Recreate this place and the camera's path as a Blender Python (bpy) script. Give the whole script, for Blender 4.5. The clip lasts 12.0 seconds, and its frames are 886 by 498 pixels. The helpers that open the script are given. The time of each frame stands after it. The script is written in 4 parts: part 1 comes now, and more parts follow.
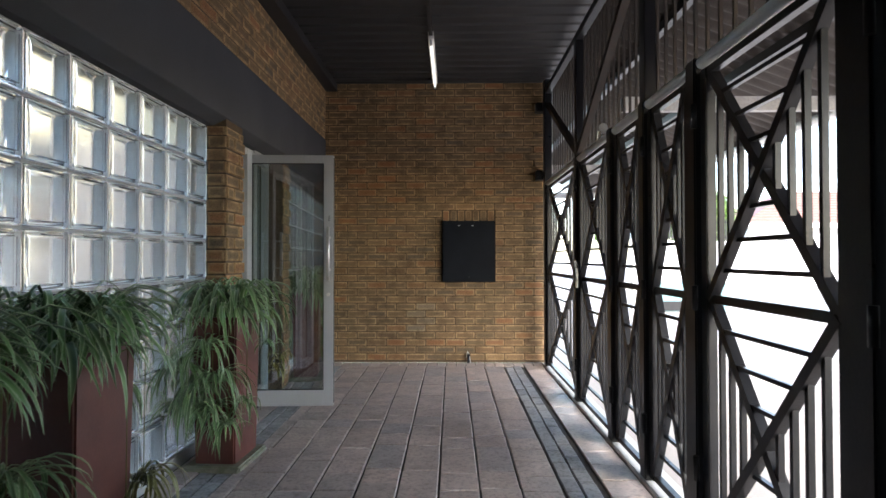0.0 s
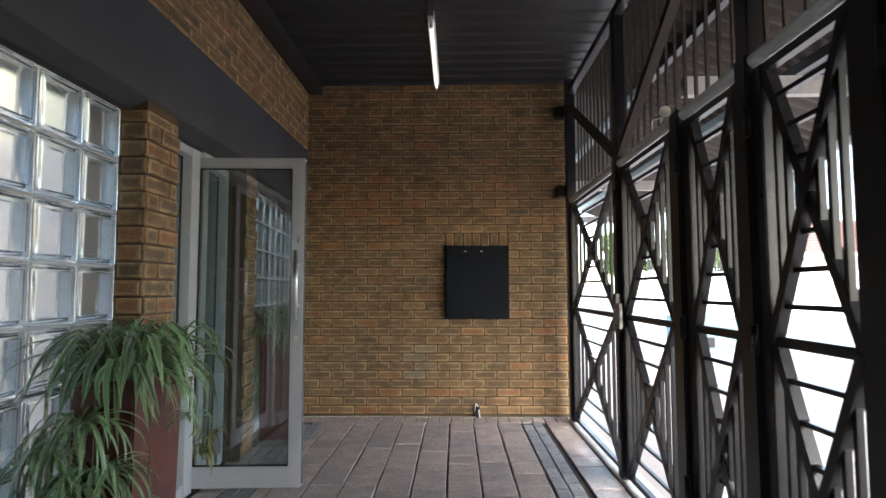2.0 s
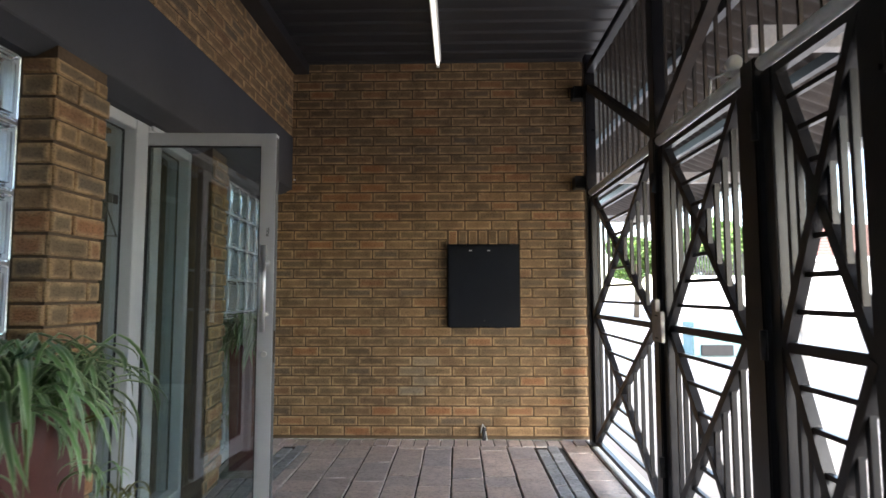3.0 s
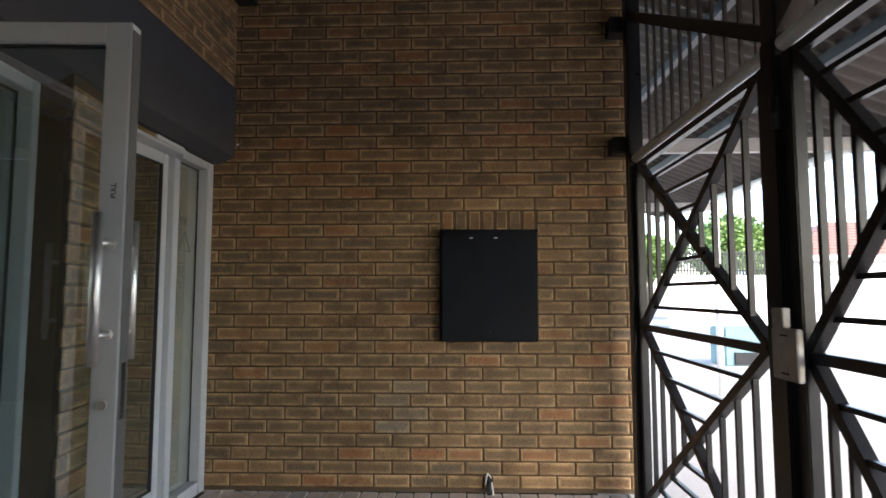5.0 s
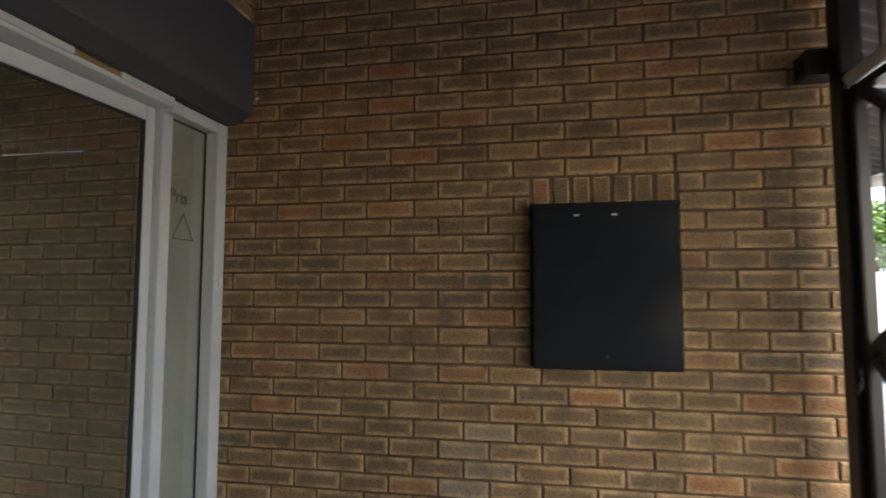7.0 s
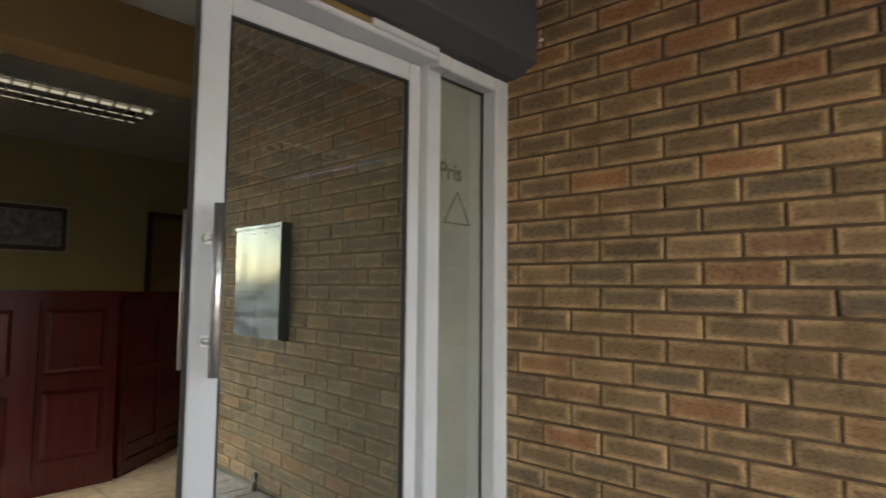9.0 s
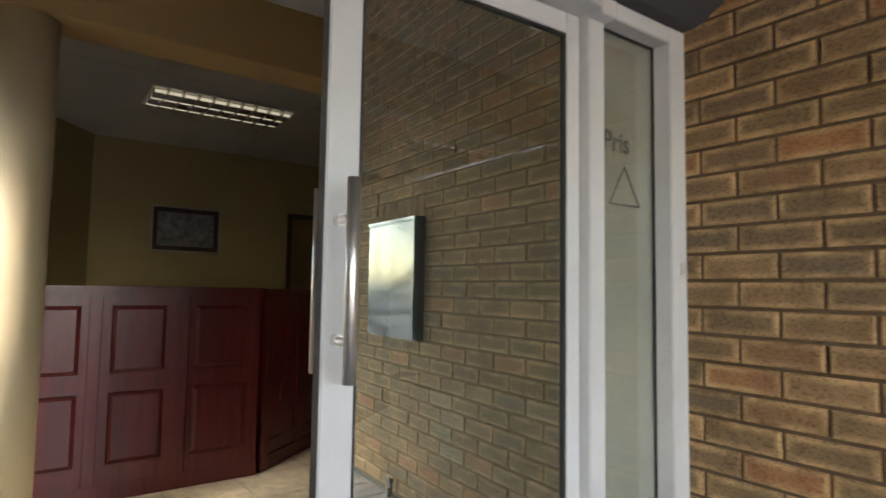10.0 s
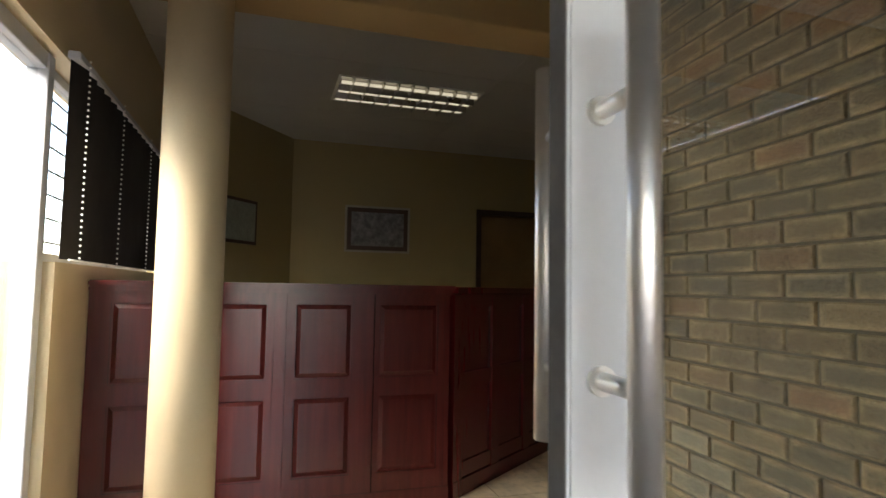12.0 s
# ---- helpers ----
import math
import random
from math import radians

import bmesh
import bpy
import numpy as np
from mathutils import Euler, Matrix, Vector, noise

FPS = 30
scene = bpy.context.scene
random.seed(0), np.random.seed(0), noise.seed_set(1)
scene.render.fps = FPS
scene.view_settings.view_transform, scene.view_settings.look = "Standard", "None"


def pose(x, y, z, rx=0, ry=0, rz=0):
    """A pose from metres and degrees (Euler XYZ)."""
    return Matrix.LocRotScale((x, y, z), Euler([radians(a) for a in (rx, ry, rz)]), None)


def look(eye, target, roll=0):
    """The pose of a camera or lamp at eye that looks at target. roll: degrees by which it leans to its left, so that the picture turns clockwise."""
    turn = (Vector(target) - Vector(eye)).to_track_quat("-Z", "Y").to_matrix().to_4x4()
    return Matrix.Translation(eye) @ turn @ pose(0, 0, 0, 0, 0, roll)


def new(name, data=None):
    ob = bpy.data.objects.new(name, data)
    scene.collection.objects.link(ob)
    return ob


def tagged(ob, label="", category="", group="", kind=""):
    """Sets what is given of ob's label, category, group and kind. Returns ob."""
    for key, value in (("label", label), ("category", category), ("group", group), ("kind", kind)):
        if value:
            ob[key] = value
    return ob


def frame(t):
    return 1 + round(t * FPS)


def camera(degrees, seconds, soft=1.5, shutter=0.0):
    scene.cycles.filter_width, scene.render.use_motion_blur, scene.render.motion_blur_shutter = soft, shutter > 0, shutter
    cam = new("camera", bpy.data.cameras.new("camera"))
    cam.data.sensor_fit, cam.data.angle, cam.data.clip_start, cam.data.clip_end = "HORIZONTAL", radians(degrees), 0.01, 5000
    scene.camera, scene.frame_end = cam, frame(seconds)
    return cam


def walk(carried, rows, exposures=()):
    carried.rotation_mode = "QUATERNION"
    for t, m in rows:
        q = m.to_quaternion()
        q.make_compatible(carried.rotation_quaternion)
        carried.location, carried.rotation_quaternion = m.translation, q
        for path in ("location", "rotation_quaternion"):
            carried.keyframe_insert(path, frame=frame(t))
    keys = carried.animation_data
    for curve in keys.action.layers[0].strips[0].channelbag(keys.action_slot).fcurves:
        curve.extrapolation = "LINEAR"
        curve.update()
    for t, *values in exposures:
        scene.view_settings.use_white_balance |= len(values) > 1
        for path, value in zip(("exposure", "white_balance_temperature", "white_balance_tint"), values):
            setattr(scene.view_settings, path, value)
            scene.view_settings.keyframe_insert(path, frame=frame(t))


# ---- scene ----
# camera: seconds, x, y, z, yaw, pitch, roll
cam = camera(75.37, 12.0, shutter=0.4)
ROWS = [
    (0.0, -0.009, -0.019, 1.164, 0.86, 0.92, 0.07),
    (0.5, -0.023, 0.189, 1.162, 0.97, 1.66, 0.08),
    (1.0, -0.050, 0.444, 1.179, 1.08, 3.03, 0.13),
    (1.5, -0.036, 0.725, 1.164, 1.06, 3.71, 0.13),
    (2.0, -0.022, 1.018, 1.172, 1.22, 4.04, 0.13),
    (2.5, -0.048, 1.343, 1.184, 1.39, 4.32, 0.15),
    (3.0, -0.035, 1.658, 1.173, 1.42, 4.47, 0.07),
    (5.0, 0.019, 2.866, 1.185, 1.92, 4.50, 0.06),
    (5.5, 0.016, 3.131, 1.179, 2.02, 4.47, 0.09),
    (6.0, -0.005, 3.395, 1.193, 2.37, 4.47, 0.04),
    (6.5, 0.007, 3.681, 1.202, 5.81, 4.46, 0.03),
    (8.5, -0.173, 4.521, 1.218, 33.54, 3.95, -0.55),
    (9.0, -0.284, 4.624, 1.209, 41.91, 3.92, -0.63),
    (9.5, -0.441, 4.700, 1.201, 48.59, 3.95, -0.79),
    (10.0, -0.559, 4.760, 1.186, 54.25, 3.92, -0.89),
    (10.5, -0.702, 4.845, 1.177, 60.99, 3.84, -0.86),
    (11.0, -0.830, 4.920, 1.171, 66.70, 3.84, -1.08),
    (11.5, -1.004, 4.956, 1.155, 70.28, 3.93, -0.89),
    (12.0, -1.191, 4.984, 1.157, 72.77, 3.91, -0.93),
]
EXPOSURES = [(0.0, 3.45, 6750, 10), (1.0, 3.35, 6750, 10), (2.0, 3.45, 6700, 10), (3.0, 3.5, 6700, 10), (5.2, 3.0, 6700, 10), (6.3, 2.95, 6800, 10), (8.5, 3.65, 7100, 11), (9.5, 3.9, 7100, 11), (10.5, 4.2, 7000, 11), (12.0, 4.28, 7100, 12)]
walk(cam, [(t, pose(x, y, z, 90 + p, r, yaw)) for t, x, y, z, yaw, p, r in ROWS], EXPOSURES)

# ---- light ----
world = bpy.data.worlds.new("world")
scene.world = world
world.use_nodes = True
wn = world.node_tree
sky = wn.nodes.new("ShaderNodeTexSky")
sky.sky_type, sky.sun_disc = "NISHITA", False
sky.sun_elevation, sky.sun_rotation = radians(40), radians(140)
sky.air_density, sky.dust_density = 1.0, 1.3
wn.links.new(sky.outputs[0], wn.nodes["Background"].inputs[0])
wn.nodes["Background"].inputs[1].default_value = 0.15
sun = new("sun", bpy.data.lights.new("sun", "SUN"))
sun.data.energy, sun.data.angle, sun.data.color = 1.05, radians(36), (1.0, 0.985, 0.96)
sun.matrix_world = look((3.9, -4.7, 4.45), (0, 0, 0))

# ---- materials ----
def shader(name, colour, rough=0.7, metal=0.0, other=None, scale=6.0, amount=0.5, fine=60.0, grain=0.25, bump=0.15, bump_scale=90.0, spec=0.5):
    """Two-scale variation: large blotches towards the other colour, fine grain in value, fine relief."""
    m = bpy.data.materials.new(name)
    m.use_nodes = True
    t = m.node_tree
    b = t.nodes["Principled BSDF"]
    co = t.nodes.new("ShaderNodeTexCoord")
    n1, n2 = t.nodes.new("ShaderNodeTexNoise"), t.nodes.new("ShaderNodeTexNoise")
    n1.inputs["Scale"].default_value, n1.inputs["Detail"].default_value = scale, 4.0
    n2.inputs["Scale"].default_value, n2.inputs["Detail"].default_value = fine, 3.0
    for n in (n1, n2):
        t.links.new(co.outputs["Object"], n.inputs["Vector"])
    other = other or tuple(c * 0.7 for c in colour)
    r = t.nodes.new("ShaderNodeMapRange")
    r.inputs["From Min"].default_value, r.inputs["From Max"].default_value, r.inputs["To Max"].default_value = 0.35, 0.7, amount
    t.links.new(n1.outputs["Fac"], r.inputs["Value"])
    mix = t.nodes.new("ShaderNodeMixRGB")
    mix.inputs["Color1"].default_value, mix.inputs["Color2"].default_value = (*colour, 1), (*other, 1)
    t.links.new(r.outputs[0], mix.inputs["Fac"])
    g = t.nodes.new("ShaderNodeMapRange")
    g.inputs["To Min"].default_value, g.inputs["To Max"].default_value = 1 - grain, 1 + grain
    t.links.new(n2.outputs["Fac"], g.inputs["Value"])
    hsv = t.nodes.new("ShaderNodeHueSaturation")
    t.links.new(g.outputs[0], hsv.inputs["Value"])
    t.links.new(mix.outputs[0], hsv.inputs["Color"])
    t.links.new(hsv.outputs[0], b.inputs["Base Color"])
    rr = t.nodes.new("ShaderNodeMapRange")
    rr.inputs["To Min"].default_value, rr.inputs["To Max"].default_value = max(0.03, rough - 0.1), min(1.0, rough + 0.1)
    t.links.new(n1.outputs["Fac"], rr.inputs["Value"])
    t.links.new(rr.outputs[0], b.inputs["Roughness"])
    b.inputs["Metallic"].default_value = metal
    b.inputs["Specular IOR Level"].default_value = spec
    if bump:
        n3 = t.nodes.new("ShaderNodeTexNoise")
        n3.inputs["Scale"].default_value, n3.inputs["Detail"].default_value = bump_scale, 3.0
        t.links.new(co.outputs["Object"], n3.inputs["Vector"])
        bp = t.nodes.new("ShaderNodeBump")
        bp.inputs["Strength"].default_value, bp.inputs["Distance"].default_value = bump, 0.004
        t.links.new(n3.outputs["Fac"], bp.inputs["Height"])
        t.links.new(bp.outputs[0], b.inputs["Normal"])
    return m


def piece_shader(name, tints, rim, rough=0.85, spot=60.0, bump=0.5, spots=0.6, level=0.3):
    """Bricks and pavers: each piece its own tint, a paler worn margin (attribute rim), dark pits in the middle."""
    m = bpy.data.materials.new(name)
    m.use_nodes = True
    t = m.node_tree
    L = t.links.new
    b = t.nodes["Principled BSDF"]
    oi, ge, co = t.nodes.new("ShaderNodeObjectInfo"), t.nodes.new("ShaderNodeNewGeometry"), t.nodes.new("ShaderNodeTexCoord")
    add = t.nodes.new("ShaderNodeMath")
    L(oi.outputs["Random"], add.inputs[0])
    L(ge.outputs["Random Per Island"], add.inputs[1])
    fr = t.nodes.new("ShaderNodeMath")
    fr.operation = "FRACT"
    L(add.outputs[0], fr.inputs[0])
    ramp = t.nodes.new("ShaderNodeValToRGB")
    ramp.color_ramp.interpolation = "LINEAR"
    el = ramp.color_ramp.elements
    for i, c in enumerate(tints):
        p = i / (len(tints) - 1)
        e = el[0] if i == 0 else el[len(el) - 1] if i == len(tints) - 1 else el.new(p)
        e.position, e.color = p, (*c, 1)
    L(fr.outputs[0], ramp.inputs["Fac"])
    # offset of the grain for every piece
    off = t.nodes.new("ShaderNodeVectorMath")
    off.operation = "MULTIPLY_ADD"
    off.inputs[1].default_value = (1, 1, 1)
    comb = t.nodes.new("ShaderNodeCombineXYZ")
    mul = t.nodes.new("ShaderNodeMath")
    mul.operation, mul.inputs[1].default_value = "MULTIPLY", 37.0
    L(add.outputs[0], mul.inputs[0])
    for i in range(3):
        L(mul.outputs[0], comb.inputs[i])
    L(co.outputs["Object"], off.inputs[0])
    L(comb.outputs[0], off.inputs[2])
    n1, n2, n3 = (t.nodes.new("ShaderNodeTexNoise") for _ in range(3))
    for n, s, d in ((n1, 9.0, 4.0), (n2, spot, 3.0), (n3, 220.0, 2.0)):
        n.inputs["Scale"].default_value, n.inputs["Detail"].default_value = s, d
        L(off.outputs[0], n.inputs["Vector"])
    at = t.nodes.new("ShaderNodeAttribute")
    at.attribute_name = "rim"
    edge = t.nodes.new("ShaderNodeMath")
    edge.operation = "MULTIPLY"
    er = t.nodes.new("ShaderNodeMapRange")
    er.inputs["From Min"].default_value, er.inputs["From Max"].default_value = 0.3, 0.62
    L(n1.outputs["Fac"], er.inputs["Value"])
    er.inputs["To Min"].default_value, er.inputs["To Max"].default_value = 0.15, 1.0
    L(at.outputs["Fac"], edge.inputs[0])
    L(er.outputs[0], edge.inputs[1])
    mix = t.nodes.new("ShaderNodeMixRGB")
    mix.inputs["Color2"].default_value = (*rim, 1)
    L(edge.outputs[0], mix.inputs["Fac"])
    L(ramp.outputs[0], mix.inputs["Color1"])
    pit = t.nodes.new("ShaderNodeMapRange")
    pit.inputs["From Min"].default_value, pit.inputs["From Max"].default_value = 0.33, 0.52
    pit.inputs["To Min"].default_value, pit.inputs["To Max"].default_value = 1 - spots, 1.12
    L(n2.outputs["Fac"], pit.inputs["Value"])
    val = t.nodes.new("ShaderNodeMapRange")
    val.inputs["To Min"].default_value, val.inputs["To Max"].default_value = 0.6, 1.4
    L(n1.outputs["Fac"], val.inputs["Value"])
    both = t.nodes.new("ShaderNodeMath")
    both.operation = "MULTIPLY"
    L(pit.outputs[0], both.inputs[0])
    L(val.outputs[0], both.inputs[1])
    hsv = t.nodes.new("ShaderNodeHueSaturation")
    L(both.outputs[0], hsv.inputs["Value"])
    L(mix.outputs[0], hsv.inputs["Color"])
    L(hsv.outputs[0], b.inputs["Base Color"])
    b.inputs["Roughness"].default_value = rough
    b.inputs["Specular IOR Level"].default_value = level
    hsum = t.nodes.new("ShaderNodeMath")
    L(n2.outputs["Fac"], hsum.inputs[0])
    L(n3.outputs["Fac"], hsum.inputs[1])
    bp = t.nodes.new("ShaderNodeBump")
    bp.inputs["Strength"].default_value, bp.inputs["Distance"].default_value = bump, 0.006
    L(hsum.outputs[0], bp.inputs["Height"])
    L(bp.outputs[0], b.inputs["Normal"])
    return m


def glass(name, colour=(0.96, 0.98, 0.97), rough=0.0, ior=1.5):
    m = bpy.data.materials.new(name)
    m.use_nodes = True
    b = m.node_tree.nodes["Principled BSDF"]
    b.inputs["Base Color"].default_value = (*colour, 1)
    b.inputs["Roughness"].default_value, b.inputs["IOR"].default_value = rough, ior
    b.inputs["Transmission Weight"].default_value = 1.0
    return m


def glow(name, colour, strength):
    m = bpy.data.materials.new(name)
    m.use_nodes = True
    b = m.node_tree.nodes["Principled BSDF"]
    b.inputs["Base Color"].default_value = (0.8, 0.8, 0.8, 1)
    b.inputs["Emission Color"].default_value, b.inputs["Emission Strength"].default_value = (*colour, 1), strength
    return m


BRICK = piece_shader("face_brick", [(0.135, 0.093, 0.053), (0.2, 0.132, 0.07), (0.165, 0.112, 0.063), (0.26, 0.16, 0.08), (0.155, 0.109, 0.064), (0.3, 0.14, 0.064), (0.18, 0.122, 0.065), (0.14, 0.104, 0.068), (0.21, 0.128, 0.066), (0.16, 0.112, 0.063)], (0.42, 0.272, 0.14), 0.85, 130.0, 0.6, 0.35)
GREY_BRICK = piece_shader("grey_stained_brick", [(0.19, 0.14, 0.09), (0.23, 0.17, 0.11), (0.2, 0.165, 0.125)], (0.4, 0.29, 0.17), 0.85, 130.0, 0.5, 0.3)
MORTAR = shader("dark_mortar", (0.105, 0.068, 0.038), 0.95, grain=0.4, bump=0.4)
PAVER = piece_shader("clay_paver", [(0.33, 0.265, 0.235), (0.46, 0.375, 0.335), (0.4, 0.33, 0.295), (0.5, 0.395, 0.345), (0.32, 0.29, 0.285), (0.43, 0.345, 0.305), (0.37, 0.31, 0.28)], (0.46, 0.39, 0.35), 0.4, 45.0, 0.35, 0.25, 0.5)
DARK_PAVER = piece_shader("blue_black_paver", [(0.2, 0.205, 0.212), (0.3, 0.298, 0.295), (0.25, 0.25, 0.252)], (0.3, 0.3, 0.3), 0.7, 45.0, 0.35, 0.3, 0.4)
SAND = shader("joint_sand", (0.035, 0.03, 0.026), 0.95, grain=0.5, bump=0.5)
PLASTER = shader("grey_painted_plaster", (0.055, 0.056, 0.062), 0.75, scale=2.0, amount=0.3, grain=0.08, bump=0.12)
CEIL = shader("dark_grey_sheet", (0.023, 0.023, 0.025), 0.55, scale=2.0, amount=0.4, grain=0.1, bump=0.05)
ALU = shader("white_aluminium", (0.52, 0.53, 0.545), 0.35, scale=3.0, amount=0.35, other=(0.44, 0.45, 0.465), grain=0.04, bump=0.03)
END_STRIP = shader("dark_grey_strip", (0.09, 0.085, 0.08), 0.8, bump=0)
RUBBER = shader("black_gasket", (0.02, 0.02, 0.02), 0.7, bump=0)
STEEL = shader("brushed_steel", (0.78, 0.76, 0.73), 0.42, 1.0, scale=20, amount=0.2, grain=0.06, bump=0.05, bump_scale=300)
GATE = shader("black_gate_paint", (0.011, 0.0115, 0.014), 0.32, scale=12, amount=0.5, other=(0.022, 0.021, 0.022), grain=0.15, bump=0.12, spec=0.3)
SCREEN = shader("rusty_black_bar", (0.026, 0.021, 0.018), 0.75, scale=15, amount=0.6, other=(0.05, 0.032, 0.022), grain=0.2)
GALV = shader("grey_painted_pipe", (0.72, 0.71, 0.69), 0.35, scale=10, amount=0.4, other=(0.55, 0.52, 0.49), grain=0.1)
BOXMETAL = shader("charcoal_painted_metal", (0.018, 0.02, 0.024), 0.16, scale=5, amount=0.5, other=(0.011, 0.012, 0.014), grain=0.1, bump=0.06)
LOCK = shader("raw_steel_plate", (0.36, 0.35, 0.34), 0.5, 0.6, scale=25, amount=0.6, other=(0.28, 0.24, 0.2), grain=0.15)
GROUT = shader("pale_grout", (0.5, 0.5, 0.485), 0.9, scale=8, grain=0.15)
CONCRETE = shader("pale_concrete", (0.5, 0.49, 0.46), 0.85, scale=6, amount=0.5, grain=0.15, bump=0.3)
# block sides' coating, kept pale to stand for light caught in the glass
EDGE_LIGHT_COAT = shader("pale_edge_light_coating", (0.78, 0.8, 0.78), 0.7)
BLOCK = glass("clear_glass_block", (0.96, 0.99, 0.98), 0.14, 1.4)
PANE = glass("clear_glass_pane", (0.93, 0.95, 0.94), 0.0, 1.5)
PANE.node_tree.nodes["Principled BSDF"].inputs["Transmission Weight"].default_value = 0.975  # a little diffuse mixed in as haze
TINTED = glass("reflective_tinted_glass", (0.5, 0.56, 0.54), 0.0, 6.0)
# diffuse share and specular tint put a grey haze into the reflections
TINTED.node_tree.nodes["Principled BSDF"].inputs["Transmission Weight"].default_value = 0.965
TINTED.node_tree.nodes["Principled BSDF"].inputs["Specular Tint"].default_value = (0.8, 0.94, 0.88, 1)
FILM = shader("pale_window_film", (0.38, 0.375, 0.31), 0.15, scale=2, amount=0.5, other=(0.25, 0.25, 0.21), grain=0.03, bump=0, spec=0.8)
POT = shader("maroon_glazed_pot", (0.14, 0.04, 0.028), 0.4, scale=5, amount=0.6, other=(0.06, 0.018, 0.014), grain=0.15, bump=0.1)
PLINTH = shader("mossy_concrete", (0.26, 0.24, 0.19), 0.9, scale=14, amount=0.8, other=(0.13, 0.14, 0.08), grain=0.3, bump=0.4)
SOIL = shader("potting_soil", (0.03, 0.022, 0.015), 0.95, bump=0.5)
def wood_shader(name, dark, light, rough):
    """Stained timber: grain drawn out along z, faint streaks."""
    m = bpy.data.materials.new(name)
    m.use_nodes = True
    t = m.node_tree
    b = t.nodes["Principled BSDF"]
    co, mp = t.nodes.new("ShaderNodeTexCoord"), t.nodes.new("ShaderNodeMapping")
    mp.inputs["Scale"].default_value = (1.0, 1.0, 0.06)
    t.links.new(co.outputs["Object"], mp.inputs["Vector"])
    n1, n2 = t.nodes.new("ShaderNodeTexNoise"), t.nodes.new("ShaderNodeTexNoise")
    for n, sc in ((n1, 45.0), (n2, 6.0)):
        n.inputs["Scale"].default_value, n.inputs["Detail"].default_value = sc, 4.0
        t.links.new(mp.outputs[0], n.inputs["Vector"])
    mx = t.nodes.new("ShaderNodeMath")
    t.links.new(n1.outputs["Fac"], mx.inputs[0])
    t.links.new(n2.outputs["Fac"], mx.inputs[1])
    r = t.nodes.new("ShaderNodeMapRange")
    r.inputs["From Min"].default_value, r.inputs["From Max"].default_value = 0.7, 1.3
    t.links.new(mx.outputs[0], r.inputs["Value"])
    mix = t.nodes.new("ShaderNodeMixRGB")
    mix.inputs["Color1"].default_value, mix.inputs["Color2"].default_value = (*dark, 1), (*light, 1)
    t.links.new(r.outputs[0], mix.inputs["Fac"])
    t.links.new(mix.outputs[0], b.inputs["Base Color"])
    b.inputs["Roughness"].default_value = rough
    return m


WOOD = wood_shader("mahogany_stain", (0.043, 0.0056, 0.0052), (0.078, 0.0102, 0.0085), 0.27)
CREAM = shader("cream_paint", (0.57, 0.46, 0.285), 0.6, scale=1.5, amount=0.25, other=(0.53, 0.445, 0.29), grain=0.03, bump=0.05)
OLIVE = shader("ochre_wall_paint", (0.33, 0.26, 0.12), 0.7, scale=1.5, amount=0.25, other=(0.28, 0.22, 0.1), grain=0.03, bump=0.05)
# cream for the beam with its shadow put into the colour, darker and more orange
SHADED_CREAM = shader("shaded_cream_paint", (0.42, 0.28, 0.12), 0.65, scale=1.5, amount=0.25, grain=0.03, bump=0.05)
CEIL_IN = shader("white_ceiling_board", (0.5, 0.49, 0.45), 0.85, scale=2.0, amount=0.15, grain=0.04, bump=0.05)
TILE = piece_shader("cream_floor_tile", [(0.5, 0.4, 0.26), (0.56, 0.45, 0.3), (0.53, 0.42, 0.27)], (0.5, 0.41, 0.28), 0.3, 20.0, 0.05, 0.15, 0.5)
TILE_GROUT = shader("tile_grout", (0.24, 0.19, 0.13), 0.9)
BLIND = shader("dark_brown_blind_fabric", (0.018, 0.014, 0.012), 0.9, grain=0.2, bump=0.1)
CHAIN = shader("white_bead_chain", (0.7, 0.7, 0.68), 0.4, bump=0)
WHITE = shader("white_paint", (0.75, 0.74, 0.71), 0.6, scale=1.5, amount=0.3, grain=0.05)
DARKWOOD = shader("dark_door_frame", (0.06, 0.03, 0.018), 0.45, grain=0.3)
DOORWOOD = shader("brown_door_leaf", (0.22, 0.13, 0.05), 0.5, scale=4, grain=0.2)
PAPER = shader("pale_green_print", (0.3, 0.33, 0.27), 0.6, scale=20, amount=0.5)
PRINT = shader("dark_landscape_print", (0.12, 0.12, 0.13), 0.4, scale=14, amount=0.9, other=(0.3, 0.3, 0.31), fine=40, grain=0.4, bump=0)
FRAMEWOOD = shader("silver_picture_moulding", (0.4, 0.37, 0.3), 0.4, 0.4)
ROOFSHEET = shader("weathered_fibre_cement", (0.062, 0.052, 0.046), 0.9, scale=3, amount=0.6, other=(0.035, 0.03, 0.027), grain=0.2)
DRIVE = shader("pale_brick_paving", (0.33, 0.29, 0.26), 0.9, scale=1.2, amount=0.4, other=(0.27, 0.235, 0.21), grain=0.12)
YARD_PAVE = shader("grey_courtyard_paving", (0.38, 0.35, 0.31), 0.9, scale=1.5, amount=0.4, grain=0.15)
ROOFTILE = shader("faded_red_roof_tile", (0.2, 0.1, 0.08), 0.8, scale=3, amount=0.5, other=(0.15, 0.075, 0.06), grain=0.2)
BEAMGREY = shader("grey_steel_beam", (0.4, 0.39, 0.38), 0.6)
TEAL = shader("pale_teal_paint", (0.12, 0.22, 0.23), 0.6)
BARK = shader("bark", (0.12, 0.09, 0.06), 0.9, bump=0.5)
TUBE = glow("lit_tube", (1.0, 0.97, 0.9), 0.15)
LOUVRE = shader("dull_louvre_metal", (0.4, 0.38, 0.34), 0.3, 1.0, bump=0)
